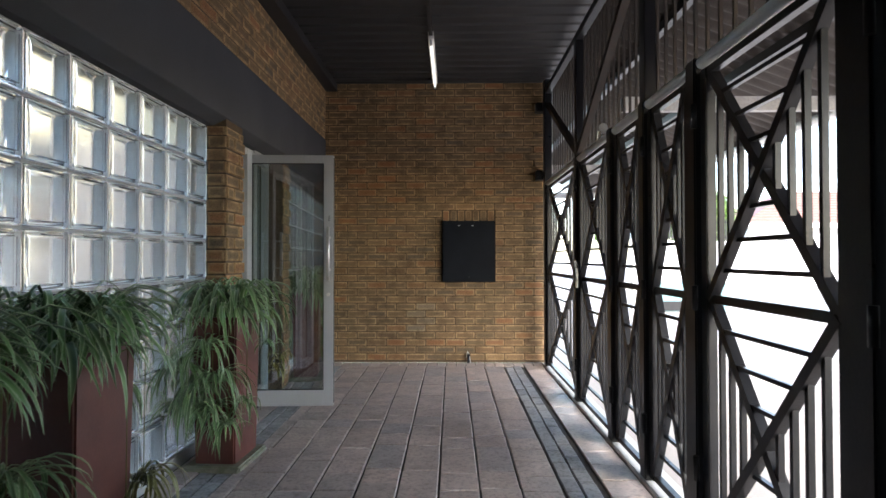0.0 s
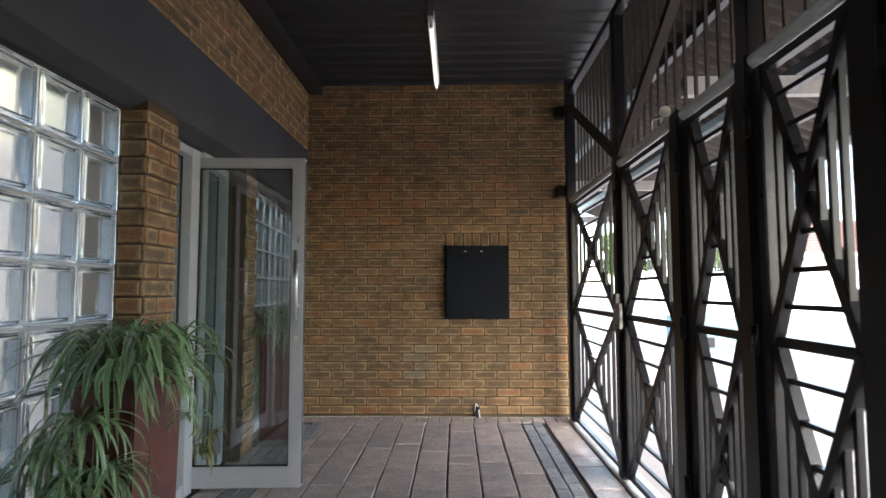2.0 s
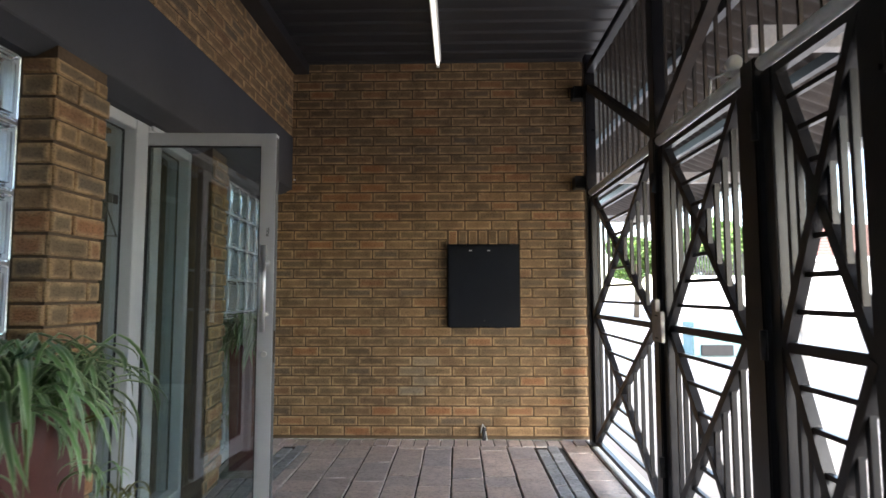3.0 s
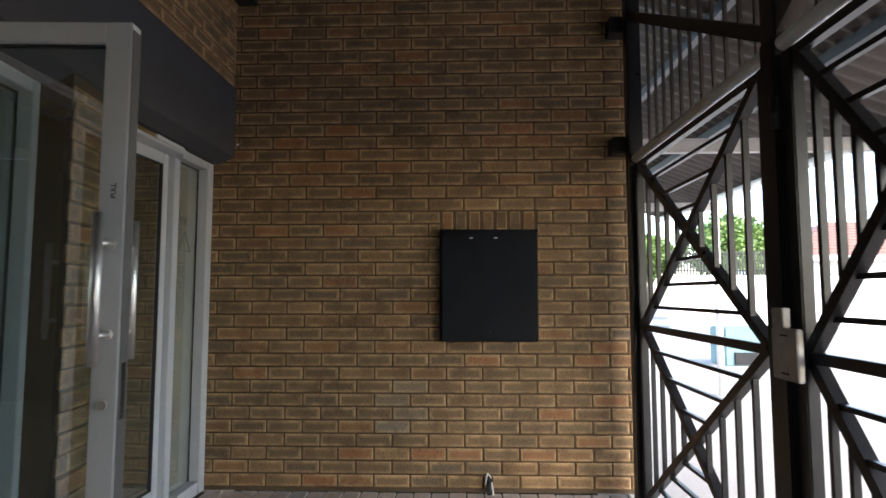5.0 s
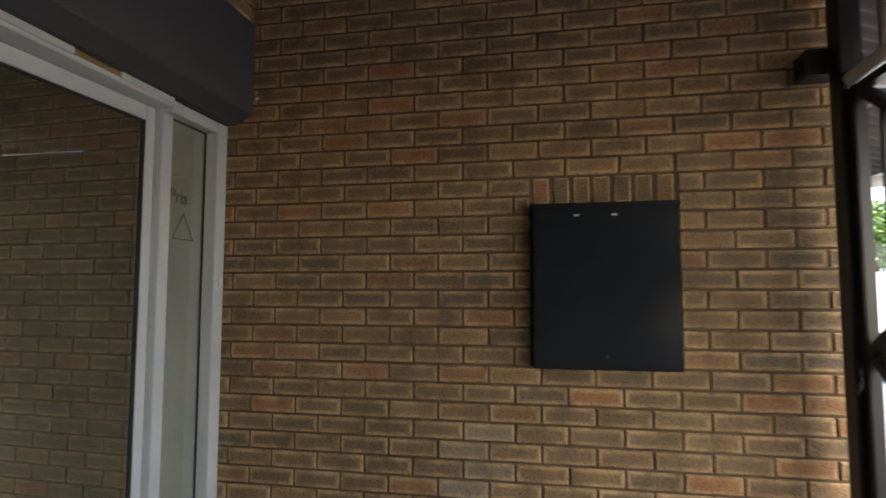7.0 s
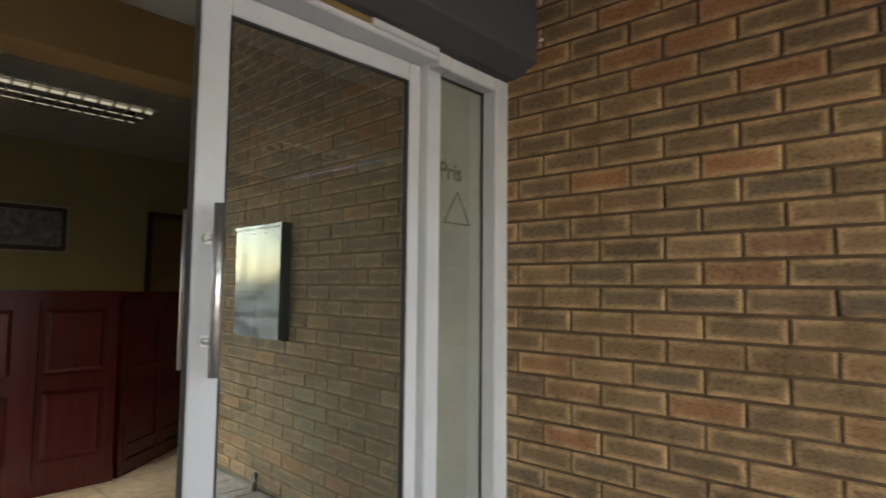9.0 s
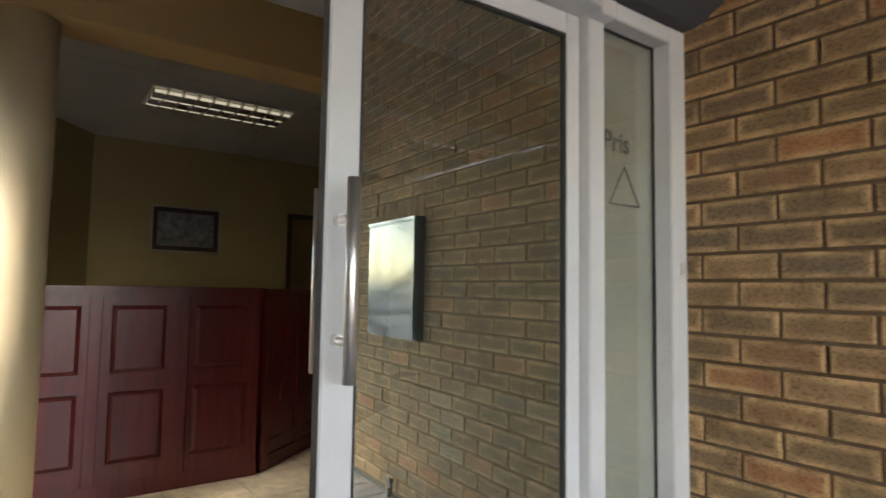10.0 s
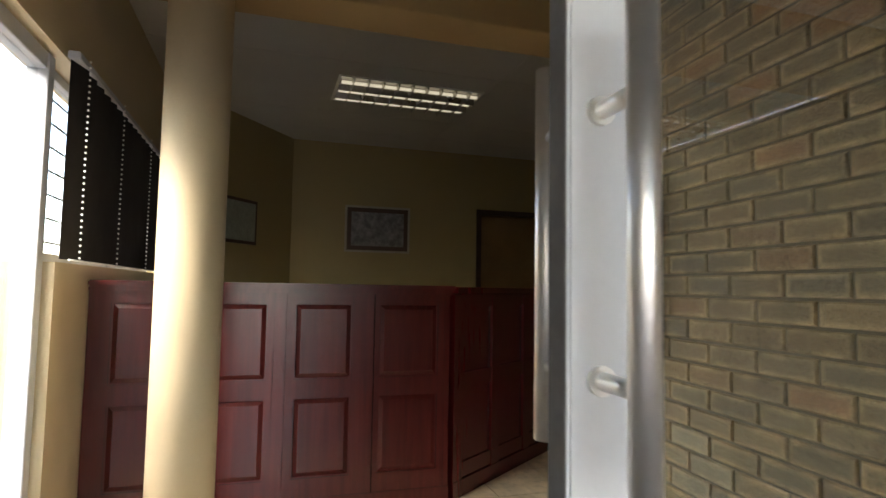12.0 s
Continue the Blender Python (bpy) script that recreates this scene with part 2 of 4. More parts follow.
# tubes are off: faint glow stands for daylight reflected in the louvres
TROFFER_GLOW = glow("unlit_troffer_tube_glow", (1.0, 0.93, 0.72), 0.03)
STICKER = shader("black_print", (0.02, 0.02, 0.015), 0.5, bump=0)
FADED = shader("faded_black_print", (0.05, 0.048, 0.038), 0.6, scale=30, amount=0.6, other=(0.2, 0.19, 0.15), bump=0)
BRASS = shader("tarnished_brass_plate", (0.35, 0.24, 0.1), 0.45, 0.6)


def leaf_shader(name, green, pale):
    m = bpy.data.materials.new(name)
    m.use_nodes = True
    t = m.node_tree
    b = t.nodes["Principled BSDF"]
    at, ge = t.nodes.new("ShaderNodeAttribute"), t.nodes.new("ShaderNodeNewGeometry")
    at.attribute_name = "rim"
    ramp = t.nodes.new("ShaderNodeValToRGB")
    ramp.color_ramp.elements[0].color, ramp.color_ramp.elements[1].color = (*[c * 0.5 for c in green], 1), (*[c * 1.35 for c in green], 1)
    t.links.new(ge.outputs["Random Per Island"], ramp.inputs["Fac"])
    mix = t.nodes.new("ShaderNodeMixRGB")
    mix.inputs["Color2"].default_value = (*pale, 1)
    t.links.new(at.outputs["Fac"], mix.inputs["Fac"])
    t.links.new(ramp.outputs[0], mix.inputs["Color1"])
    t.links.new(mix.outputs[0], b.inputs["Base Color"])
    b.inputs["Roughness"].default_value = 0.42
    b.inputs["Transmission Weight"].default_value = 0.0
    return m


LEAF = leaf_shader("spider_plant_leaf", (0.1, 0.215, 0.058), (0.56, 0.64, 0.4))
LEAF_DRY = leaf_shader("yellowing_leaf", (0.16, 0.16, 0.04), (0.45, 0.42, 0.2))
TREE_LEAF = leaf_shader("tree_leaf", (0.15, 0.24, 0.06), (0.2, 0.3, 0.08))


# ---- mesh helpers ----
def box(bm, x0, x1, y0, y1, z0, z1):
    v = [bm.verts.new(p) for p in ((x0, y0, z0), (x1, y0, z0), (x1, y1, z0), (x0, y1, z0), (x0, y0, z1), (x1, y0, z1), (x1, y1, z1), (x0, y1, z1))]
    for f in ((3, 2, 1, 0), (4, 5, 6, 7), (0, 1, 5, 4), (1, 2, 6, 5), (2, 3, 7, 6), (3, 0, 4, 7)):
        bm.faces.new([v[i] for i in f])


def boxes(*bs, bevel=0.0):
    bm = bmesh.new()
    for b in bs:
        box(bm, *b)
    if bevel:
        bmesh.ops.bevel(bm, geom=bm.edges[:], offset=bevel, segments=2, affect="EDGES", clamp_overlap=True)
    return bm


def bar(bm, a, b, w, d, side=(1, 0, 0)):
    """A rectangular bar from a to b: d thick along side, w across it."""
    a, b = Vector(a), Vector(b)
    s = Vector(side).normalized()
    u = (b - a).normalized().cross(s).normalized()
    v = []
    for p in (a, b):
        for i, j in ((-1, -1), (1, -1), (1, 1), (-1, 1)):
            v.append(bm.verts.new(p + u * i * w / 2 + s * j * d / 2))
    for f in ((3, 2, 1, 0), (4, 5, 6, 7), (0, 1, 5, 4), (1, 2, 6, 5), (2, 3, 7, 6), (3, 0, 4, 7)):
        bm.faces.new([v[i] for i in f])
    bmesh.ops.recalc_face_normals(bm, faces=bm.faces[:])


def rod(bm, a, b, r0, r1=None, n=14):
    a, b = Vector(a), Vector(b)
    r1 = r0 if r1 is None else r1
    w = (b - a).normalized()
    u = w.cross(Vector((0, 0, 1)) if abs(w.z) < 0.9 else Vector((1, 0, 0))).normalized()
    v = w.cross(u)
    rings = []
    for p, r in ((a, r0), (b, r1)):
        rings.append([bm.verts.new(p + (u * math.cos(k * 2 * math.pi / n) + v * math.sin(k * 2 * math.pi / n)) * r) for k in range(n)])
    for k in range(n):
        f = bm.faces.new([rings[0][k], rings[0][(k + 1) % n], rings[1][(k + 1) % n], rings[1][k]])
        f.smooth = True
    bm.faces.new(rings[0][::-1])
    bm.faces.new(rings[1])
    bmesh.ops.recalc_face_normals(bm, faces=bm.faces[:])


def rods(*rs, n=14):
    bm = bmesh.new()
    for r in rs:
        rod(bm, *r, n=n)
    return bm


def part(name, bm, material, parent=None, label=""):
    """Links a bmesh as one mesh object, in world coordinates, under a thing or a part."""
    if isinstance(bm, bmesh.types.BMesh):
        me = bpy.data.meshes.new(name)
        bm.to_mesh(me)
        bm.free()
    else:
        me = bm
    if not me.materials:
        me.materials.append(material)
    ob = new(name, me)
    if parent is not None:
        ob.parent = parent
        if parent.parent is None:
            ob.matrix_parent_inverse = parent.matrix_basis.inverted()
    if label:
        tagged(ob, label)
    return ob


def thing(name, at, label, category, group=""):
    ob = new(name)
    ob.empty_display_size = 0.1
    ob.matrix_basis = Matrix.Translation(at)
    return tagged(ob, label, category, group)


def structure(name, bm, material, label="", category=""):
    return tagged(part(name, bm, material), label, category, kind="structure")


def slab_mesh(name, pieces, axis, depth=0.012, chamfer=0.004, inset=0.016, material=None):
    """Pieces (u0, u1, v0, v1, w): each a raised block whose face lies at w along the axis, with a rim loop. axis '-y', '+x' or '+z'."""
    def put(u, v, w):
        if axis == "-y":
            return (u, w, v)
        if axis == "+y":
            return (u, w, v)
        if axis == "+x":
            return (w, u, v)
        return (u, v, w)
    sign = -1 if axis == "-y" else 1
    verts, faces, rim = [], [], []
    for u0, u1, v0, v1, w in pieces:
        base = len(verts)
        i = min(inset, (u1 - u0) * 0.3, (v1 - v0) * 0.3)
        for e, dw, r in ((0.0, -depth, 0.7), (0.0, -chamfer, 1.0), (chamfer, 0.0, 1.0), (i, 0.0, 0.0)):
            for u, v in ((u0 + e, v0 + e), (u1 - e, v0 + e), (u1 - e, v1 - e), (u0 + e, v1 - e)):
                verts.append(put(u, v, w + sign * dw))
                rim.append(r)
        for ring in range(3):
            for k in range(4):
                a, b = base + ring * 4 + k, base + ring * 4 + (k + 1) % 4
                faces.append((a, b, b + 4, a + 4))
        faces.append((base + 12, base + 13, base + 14, base + 15))
    if axis in ("+y",):
        faces = [f[::-1] for f in faces]
    me = bpy.data.meshes.new(name)
    me.from_pydata(verts, [], faces)
    att = me.attributes.new("rim", "FLOAT", "POINT")
    att.data.foreach_set("value", rim)
    if material:
        me.materials.append(material)
    me.update()
    return me


# ---- the plan ----
YE = 6.405            # end wall
XB = -1.425           # face of the beam and of the pier
XD = -1.555           # door frame
XG = 1.04             # gate
Y0 = -2.2             # back of the porch
ZC = 3.13             # porch ceiling

# ---- large structure ----
structure("floor", boxes((-1.75, 1.02, Y0, YE, -0.2, -0.012)), SAND, "dark sand bed under the porch's clay pavers", "floor")
structure("ground", boxes((1.02, 140, -120, 160, -0.3, -0.03), (-140, 1.02, YE + 2.7, 160, -0.3, -0.03)), DRIVE, "pale brick-paved yard in bright daylight", "ground")
structure("threshold", boxes((1.0, 1.16, 1.29, YE, -0.2, -0.004), bevel=0.004), CONCRETE, "pale concrete strip under the gate", "threshold")

wall_end = structure("wall_end", boxes((-1.75, 1.07, YE + 0.008, YE + 0.22, 0, 3.3)), MORTAR, "tan and brown face-brick end wall", "wall")
# added out of view, keeps side light off the faces that look back
structure("unseen_wall_gate_side", boxes((0.98, 1.2, Y0, 1.29, 0, 3.3)), PLASTER, "unseen plain grey wall added to cut light beside the gate", "wall")
wall_back = structure("wall_back", boxes((-1.75, 1.2, Y0 - 0.22, Y0, 0, 3.3)), PLASTER, "grey plastered back wall", "wall")


def beam_profile():
    """Plastered beam: flat face, sloped lower edge, soffit back to the glazing."""
    bm = bmesh.new()
    prof = [(XB, 2.495), (XB, 2.056), (XB - 0.005, 2.05), (-1.515, 2.008), (-1.74, 2.008), (-1.74, 2.495)]
    a = [bm.verts.new((x, Y0, z)) for x, z in prof]
    b = [bm.verts.new((x, YE + 0.004, z)) for x, z in prof]
    n = len(prof)
    for k in range(n):
        bm.faces.new([a[k], a[(k + 1) % n], b[(k + 1) % n], b[k]])
    bm.faces.new(a[::-1])
    bm.faces.new(b)
    bmesh.ops.recalc_face_normals(bm, faces=bm.faces[:])
    return bm


structure("beam", beam_profile(), PLASTER, "charcoal-grey plastered beam over the glazing", "beam")
wall_over = structure("wall_over_beam", boxes((-1.74, XB - 0.008, Y0, YE, 2.495, 3.3)), MORTAR, "tan face-brick wall above the grey beam", "wall")
structure("trim", boxes((XB + 0.004, XB + 0.13, Y0, YE, 3.045, 3.058), (XB + 0.004, XB + 0.016, Y0, YE, 3.058, ZC), (XB + 0.118, XB + 0.13, Y0, YE, 3.058, ZC), bevel=0.003), CEIL, "dark steel channel along the ceiling's edge", "trim")


def ribbed(x0, x1, y0, y1, z, pitch, rise, thick=0.03):
    """Ribbed sheet, ribs along x."""
    bm = bmesh.new()
    pts, y = [], y0
    while y < y1:
        for f, h in ((0.0, 0.0), (0.55, 0.0), (0.65, rise), (0.9, rise)):
            if y + f * pitch <= y1:
                pts.append((y + f * pitch, h))
        y += pitch
    pts.append((y1, 0.0))
    a = [bm.verts.new((x0, p, z + h)) for p, h in pts]
    b = [bm.verts.new((x1, p, z + h)) for p, h in pts]
    c = [bm.verts.new((x0, p, z + rise + thick)) for p, h in pts]
    d = [bm.verts.new((x1, p, z + rise + thick)) for p, h in pts]
    for k in range(len(pts) - 1):
        bm.faces.new([a[k], a[k + 1], b[k + 1], b[k]])
        bm.faces.new([c[k], d[k], d[k + 1], c[k + 1]])
    bmesh.ops.recalc_face_normals(bm, faces=bm.faces[:])
    return bm


structure("ceiling", ribbed(-1.75, 1.16, Y0, YE + 0.2, ZC, 0.175, 0.012), CEIL, "dark grey ribbed sheet ceiling of the porch", "ceiling")

# pier beside the glass blocks
pier = structure("pier", boxes((-1.74, XB - 0.01, 3.58, 3.862, 0, 2.05)), MORTAR, "tan face-brick pier between glass blocks and door", "pier")

# ---- glazed front ----
def pane_part(parent, *b, name="pane", mat=None):
    ob = part(name, boxes(b), mat or PANE, parent)
    ob.visible_shadow = False
    return ob


FR = (-1.66, XD)      # depth of the frame


def window_unit(name, y0, y1, z0, z1, w0, w1, label, glazing=-1.62, film=False, front0=XD):
    """Fixed light in the plane of the door: jambs, head, sill rail and a pane."""
    t = structure(name, boxes((FR[0], front0, y0, y0 + w0, z0, z1), (FR[0], FR[1], y1 - w1, y1, z0, z1), bevel=0.003), ALU, label, "window")
    part("head_rail", boxes((FR[0], FR[1] - 0.002, y0 + w0, y1 - w1, z1 - 0.05, z1), bevel=0.003), ALU, t)
    part("bottom_rail", boxes((FR[0], FR[1] - 0.002, y0 + w0, y1 - w1, z0, z0 + 0.075), bevel=0.003), ALU, t)
    g = 0.006
    part("gasket", boxes((glazing, glazing + 0.008, y0 + w0, y0 + w0 + g, z0 + 0.075, z1 - 0.05), (glazing, glazing + 0.008, y1 - w1 - g, y1 - w1, z0 + 0.075, z1 - 0.05),
                         (glazing, glazing + 0.008, y0 + w0, y1 - w1, z1 - 0.05 - g, z1 - 0.05)), RUBBER, t)
    pane_part(t, glazing - 0.003, glazing + 0.003, y0 + w0, y1 - w1, z0 + 0.075, z1 - 0.05, mat=PANE if film else TINTED)
    if film:
        part("film", boxes((glazing - 0.012, glazing - 0.008, y0 + w0, y1 - w1, z0 + 0.075, z1 - 0.05)), FILM, t, "pale film behind the glass")
    return t


win_l = window_unit("window_1", 3.865, 4.40, 0.0, 2.004, 0.04, 0.105, "narrow white aluminium sidelight with clear glass")
win_r = window_unit("window_2", 6.005, YE, 0.0, 2.004, 0.065, 0.08, "narrow white aluminium sidelight with pale film", film=True, front0=-1.6)
part("latch", boxes((XD, XD + 0.008, 6.365, 6.385, 1.235, 1.275), bevel=0.002), STEEL, win_r)
head = structure("door_frame", boxes((FR[0], FR[1], 4.40, 6.005, 1.972, 2.004), bevel=0.003), ALU, "white aluminium head of the double door", "door frame")
part("head_cap", boxes((-1.6, XD, 6.005, 6.07, 1.954, 2.004), bevel=0.002), ALU, head)
part("closer_cover", boxes((XD, XD + 0.012, 4.42, 5.50, 1.985, 2.03), (XD, XD + 0.012, 5.705, 6.0, 1.985, 2.03), bevel=0.003), ALU, head)
part("plate", boxes((XD - 0.002, XD + 0.004, 5.50, 5.705, 1.99, 2.026)), BRASS, head, "tarnished brass plate")

def text_mesh(body, size, m):
    cu = bpy.data.curves.new("lettering", "FONT")
    cu.body, cu.size, cu.extrude, cu.offset = body, size, 0.0004, size * 0.022
    ob = new("lettering", cu)
    me = bpy.data.meshes.new_from_object(ob.evaluated_get(bpy.context.evaluated_depsgraph_get()))
    bpy.data.objects.remove(ob)
    me.transform(m)
    return me


# writing on the sidelights: what cannot be read is plain bars
def emblem(parent, y0, y1, ya, z0, z1, x=-1.6155):
    bm = bmesh.new()
    for p, q in (((y0, z0), (ya, z1)), ((y1, z0), (ya, z1)), ((y0, z0), (y1, z0))):
        bar(bm, (x, *p), (x, *q), 0.005, 0.002)
    part("emblem", bm, FADED, parent, "faded drawn emblem")


part("lettering", text_mesh("Pris", 0.082, pose(-1.615, 6.079, 1.597, 90, 0, 90)), FADED, win_r, "faded dark lettering on the pane")
emblem(win_r, 6.11, 6.25, 6.18, 1.44, 1.555)
for y0, y1 in ((4.13, 4.139), (4.15, 4.18), (4.192, 4.222), (4.236, 4.268)):
    part("lettering", boxes((-1.6165, -1.6145, y0, y1, 1.59, 1.632)), STICKER, win_l)
emblem(win_l, 4.13, 4.27, 4.2, 1.44, 1.55)


def door_leaf(name, label, W=0.705, hinge_stile=0.07, T=0.05, glazing=0.025):
    """A glazed leaf 1.94 high, hinge at the origin, along +y, outer face at x = 0.05."""
    t = tagged(new(name), label, "door")
    H, S = 1.95, hinge_stile
    part("stile", boxes((0, T, 0, S, 0, H), bevel=0.003), ALU, t)
    part("stile", boxes((0, T, W - 0.075, W, 0, H), bevel=0.003), ALU, t)
    part("top_rail", boxes((0.001, T - 0.001, S, W - 0.075, H - 0.062, H), bevel=0.003), ALU, t)
    part("bottom_rail", boxes((0.001, T - 0.001, S, W - 0.075, 0, 0.12), bevel=0.003), ALU, t)
    g = 0.006
    for x in (glazing - 0.012, glazing + 0.004):
        part("gasket", boxes((x, x + 0.008, S, S + g, 0.12, H - 0.062), (x, x + 0.008, W - 0.075 - g, W - 0.075, 0.12, H - 0.062),
                             (x, x + 0.008, S, W - 0.075, H - 0.062 - g, H - 0.062), (x, x + 0.008, S, W - 0.075, 0.12, 0.12 + g)), RUBBER, t)
    p = part("pane", boxes((glazing - 0.003, glazing + 0.003, S - 0.004, W - 0.071, 0.116, H - 0.058)), TINTED, t)
    p.visible_shadow = False
    # thin dark strip over the end face of the free stile
    part("end_strip", boxes((0.004, T - 0.004, W + 0.0003, W + 0.002, 0.02, H - 0.02)), END_STRIP, t, "dark strip on the leaf's end face")
    yh = W - 0.032
    for x0, s, far in ((T, 1, 0.07), (0, -1, 0.068)):
        h = part("handle", rods(((x0 + s * far, yh, 0.975), (x0 + s * far, yh, 1.385), 0.0138), n=20), STEEL, t, "brushed steel bar handle")
        for z in (1.055, 1.305):
            part("standoff", rods(((x0, yh, z), (x0 + s * far, yh, z), 0.0085), ((x0, yh, z), (x0 + s * 0.006, yh, z), 0.014)), STEEL, h)
    for z in (0.2, 1.65):
        part("hinge", rods(((T + 0.004, -0.008, z), (T + 0.004, -0.008, z + 0.1), 0.009)), ALU, t)
    return t


# closed leaf: hinged at y = 5.937, mirrored by a half turn about z
leaf_shut = door_leaf("door_leaf", "closed white aluminium glass door with steel handle", 0.755, 0.052, 0.04, 0.014)
leaf_shut.matrix_basis = pose(-1.6335, 6.002, 0.02, 0, 0, 178.3)
leaf_open = door_leaf("door_leaf", "open white aluminium glass door standing out into the porch")
leaf_open.matrix_basis = pose(-1.637, 4.450, 0.02, 0, 0, -87)

lp = part("lock_plate", boxes((0.014, 0.036, 0.703, 0.7075, 0.82, 0.975)), BOXMETAL, leaf_open, "dark steel lock plate")
lp.matrix_parent_inverse = Matrix.Identity(4)
for x in (0.048, -0.01):
    lp = part("lock_cylinder", rods(((x, 0.667, 0.863), (x + 0.012, 0.667, 0.863), 0.014)), STEEL, leaf_open)
    lp.matrix_parent_inverse = Matrix.Identity(4)


pull = part("lettering", text_mesh("PULL", 0.02, pose(0.0508, 0.678, 1.435, 90, 0, 90) @ pose(0, 0, 0, 0, 0, 90)), STICKER, leaf_open, "small black PULL lettering")
pull.matrix_parent_inverse = Matrix.Identity(4)

# ---- glass-block wall ----
GB_Y, GB_Z, NY, NZ = 0.2575, 0.2425, 18, 8
GB_END, GB_TOP = 3.572, 2.004
gy0 = GB_END - NY * GB_Y
gz0 = GB_TOP - NZ * GB_Z
bm = bmesh.new()
for i in range(NY + 1):
    y = gy0 + i * GB_Y
    box(bm, -1.616, -1.564, y - 0.006, y + 0.006, gz0, GB_TOP)
for k in range(NZ + 1):
    z = gz0 + k * GB_Z
    for i in range(NY):
        y = gy0 + i * GB_Y
        box(bm, -1.614, -1.566, y + 0.006, y + GB_Y - 0.006, z - 0.006, z + 0.006)
blockwall = structure("glass_block_wall", bm, GROUT, "wall of clear glass blocks in pale grout", "wall")
structure("glass_block_kerb", boxes((-1.66, -1.55, Y0, GB_END, -0.1, gz0 - 0.006), bevel=0.004), GROUT, "pale kerb under the glass blocks", "kerb")
structure("wall_beside_blocks", boxes((-1.72, -1.55, Y0, gy0 - 0.006, 0, GB_TOP)), MORTAR, "brick wall beside the glass blocks", "wall")


def glass_block_mesh():
    """Hollow pressed-glass block: bevelled outer skin, pillowed inner cavity."""
    bm = bmesh.new()
    hy, hz = GB_Y / 2 - 0.0065, GB_Z / 2 - 0.0065
    box(bm, -0.04, 0.04, -hy, hy, -hz, hz)
    bmesh.ops.bevel(bm, geom=bm.edges[:], offset=0.007, segments=2, affect="EDGES")
    inner = bmesh.new()
    box(inner, -0.031, 0.031, -hy + 0.01, hy - 0.01, -hz + 0.01, hz - 0.01)
    bmesh.ops.bevel(inner, geom=inner.edges[:], offset=0.016, segments=3, affect="EDGES")
    bmesh.ops.reverse_faces(inner, faces=inner.faces[:])
    me = bpy.data.meshes.new("cavity")
    inner.to_mesh(me)
    inner.free()
    bm.from_mesh(me)
    for f in bm.faces:
        f.smooth = len(f.verts) == 4 and f.calc_area() < 0.004
    return bm


gb = bpy.data.meshes.new("glass_block")
_b = glass_block_mesh()
_b.to_mesh(gb)
_b.free()
gb.materials.append(BLOCK)
gb.materials.append(EDGE_LIGHT_COAT)
for p in gb.polygons:  # pale coating on the four bedded sides, also standing for daylight in the edges
    c = p.center
    if abs(p.normal.x) < 0.3 and (abs(c.y) > GB_Y / 2 - 0.008 or abs(c.z) > GB_Z / 2 - 0.008):
        p.material_index = 1
for i in range(NY):
    for k in range(NZ):
        ob = part("glass_block", gb, BLOCK, blockwall)
        ob.location = (-1.59, gy0 + (i + 0.5) * GB_Y, gz0 + (k + 0.5) * GB_Z)

# courtyard beyond the glass blocks, open to the sky
structure("courtyard_floor", boxes((-7.5, -1.72, Y0, 4.13, -0.2, -0.02)), YARD_PAVE, "pale paved courtyard floor", "floor")
structure("courtyard_wall", boxes((-4.85, -4.6, Y0, 3.0, -0.02, 2.5)), MORTAR, "tan brick courtyard wall in daylight", "wall")
yard_wall = bpy.data.objects["courtyard_wall"]
pcs, r = [], random.Random(5)
for n in range(27):
    z = n * 0.09
    y = Y0 + (0.13 if n % 2 else 0)
    while y < 2.85:
        pcs.append((y, min(y + 0.235, 3.0), z, z + 0.078, -4.59 + r.uniform(-0.001, 0.001)))
        y += 0.25
YARD_BRICK = piece_shader("pale_yard_brick", [(0.48, 0.385, 0.32), (0.56, 0.46, 0.385), (0.43, 0.34, 0.28)], (0.62, 0.53, 0.45))
tagged(part("bricks", slab_mesh("bricks", pcs, "+x", material=YARD_BRICK), YARD_BRICK, yard_wall), kind="stuff")
yard_return = structure("courtyard_return_wall", boxes((-2.72, -1.75, 4.0, 4.2, -0.02, 2.045)), CREAM, "brick-faced wall between courtyard and lobby", "wall")
pcs = []
for n in range(22):
    x = -2.72 - (0.13 if n % 2 else 0)
    while x < -1.76:
        if min(x + 0.235, -1.75) - max(x, -2.72) > 0.03:
            pcs.append((max(x, -2.72), min(x + 0.235, -1.75), n * 0.09, n * 0.09 + 0.078, 3.99 + r.uniform(-0.001, 0.001)))
        x += 0.25
tagged(part("bricks", slab_mesh("bricks", pcs, "-y", material=YARD_BRICK), YARD_BRICK, yard_return), kind="stuff")
structure("courtyard_end_wall", boxes((-7.5, -1.75, Y0 - 0.2, Y0, -0.02, 2.7)), CREAM, "cream courtyard wall", "wall")

# ---- lobby ----
LZ, LX, LY = 2.74, -7.5, 9.2
structure("lobby_floor", boxes((LX, -1.60, 4.0, LY, -0.2, -0.008)), TILE_GROUT, "tile bed of the lobby floor", "floor")
structure("lobby_wall_back", boxes((LX - 0.2, LX, 5.1, 7.40, 0, LZ), (LX - 0.2, LX, 8.16, LY, 0, LZ), (LX - 0.2, LX, 7.40, 8.16, 2.03, LZ)), OLIVE, "ochre-painted lobby wall", "wall")
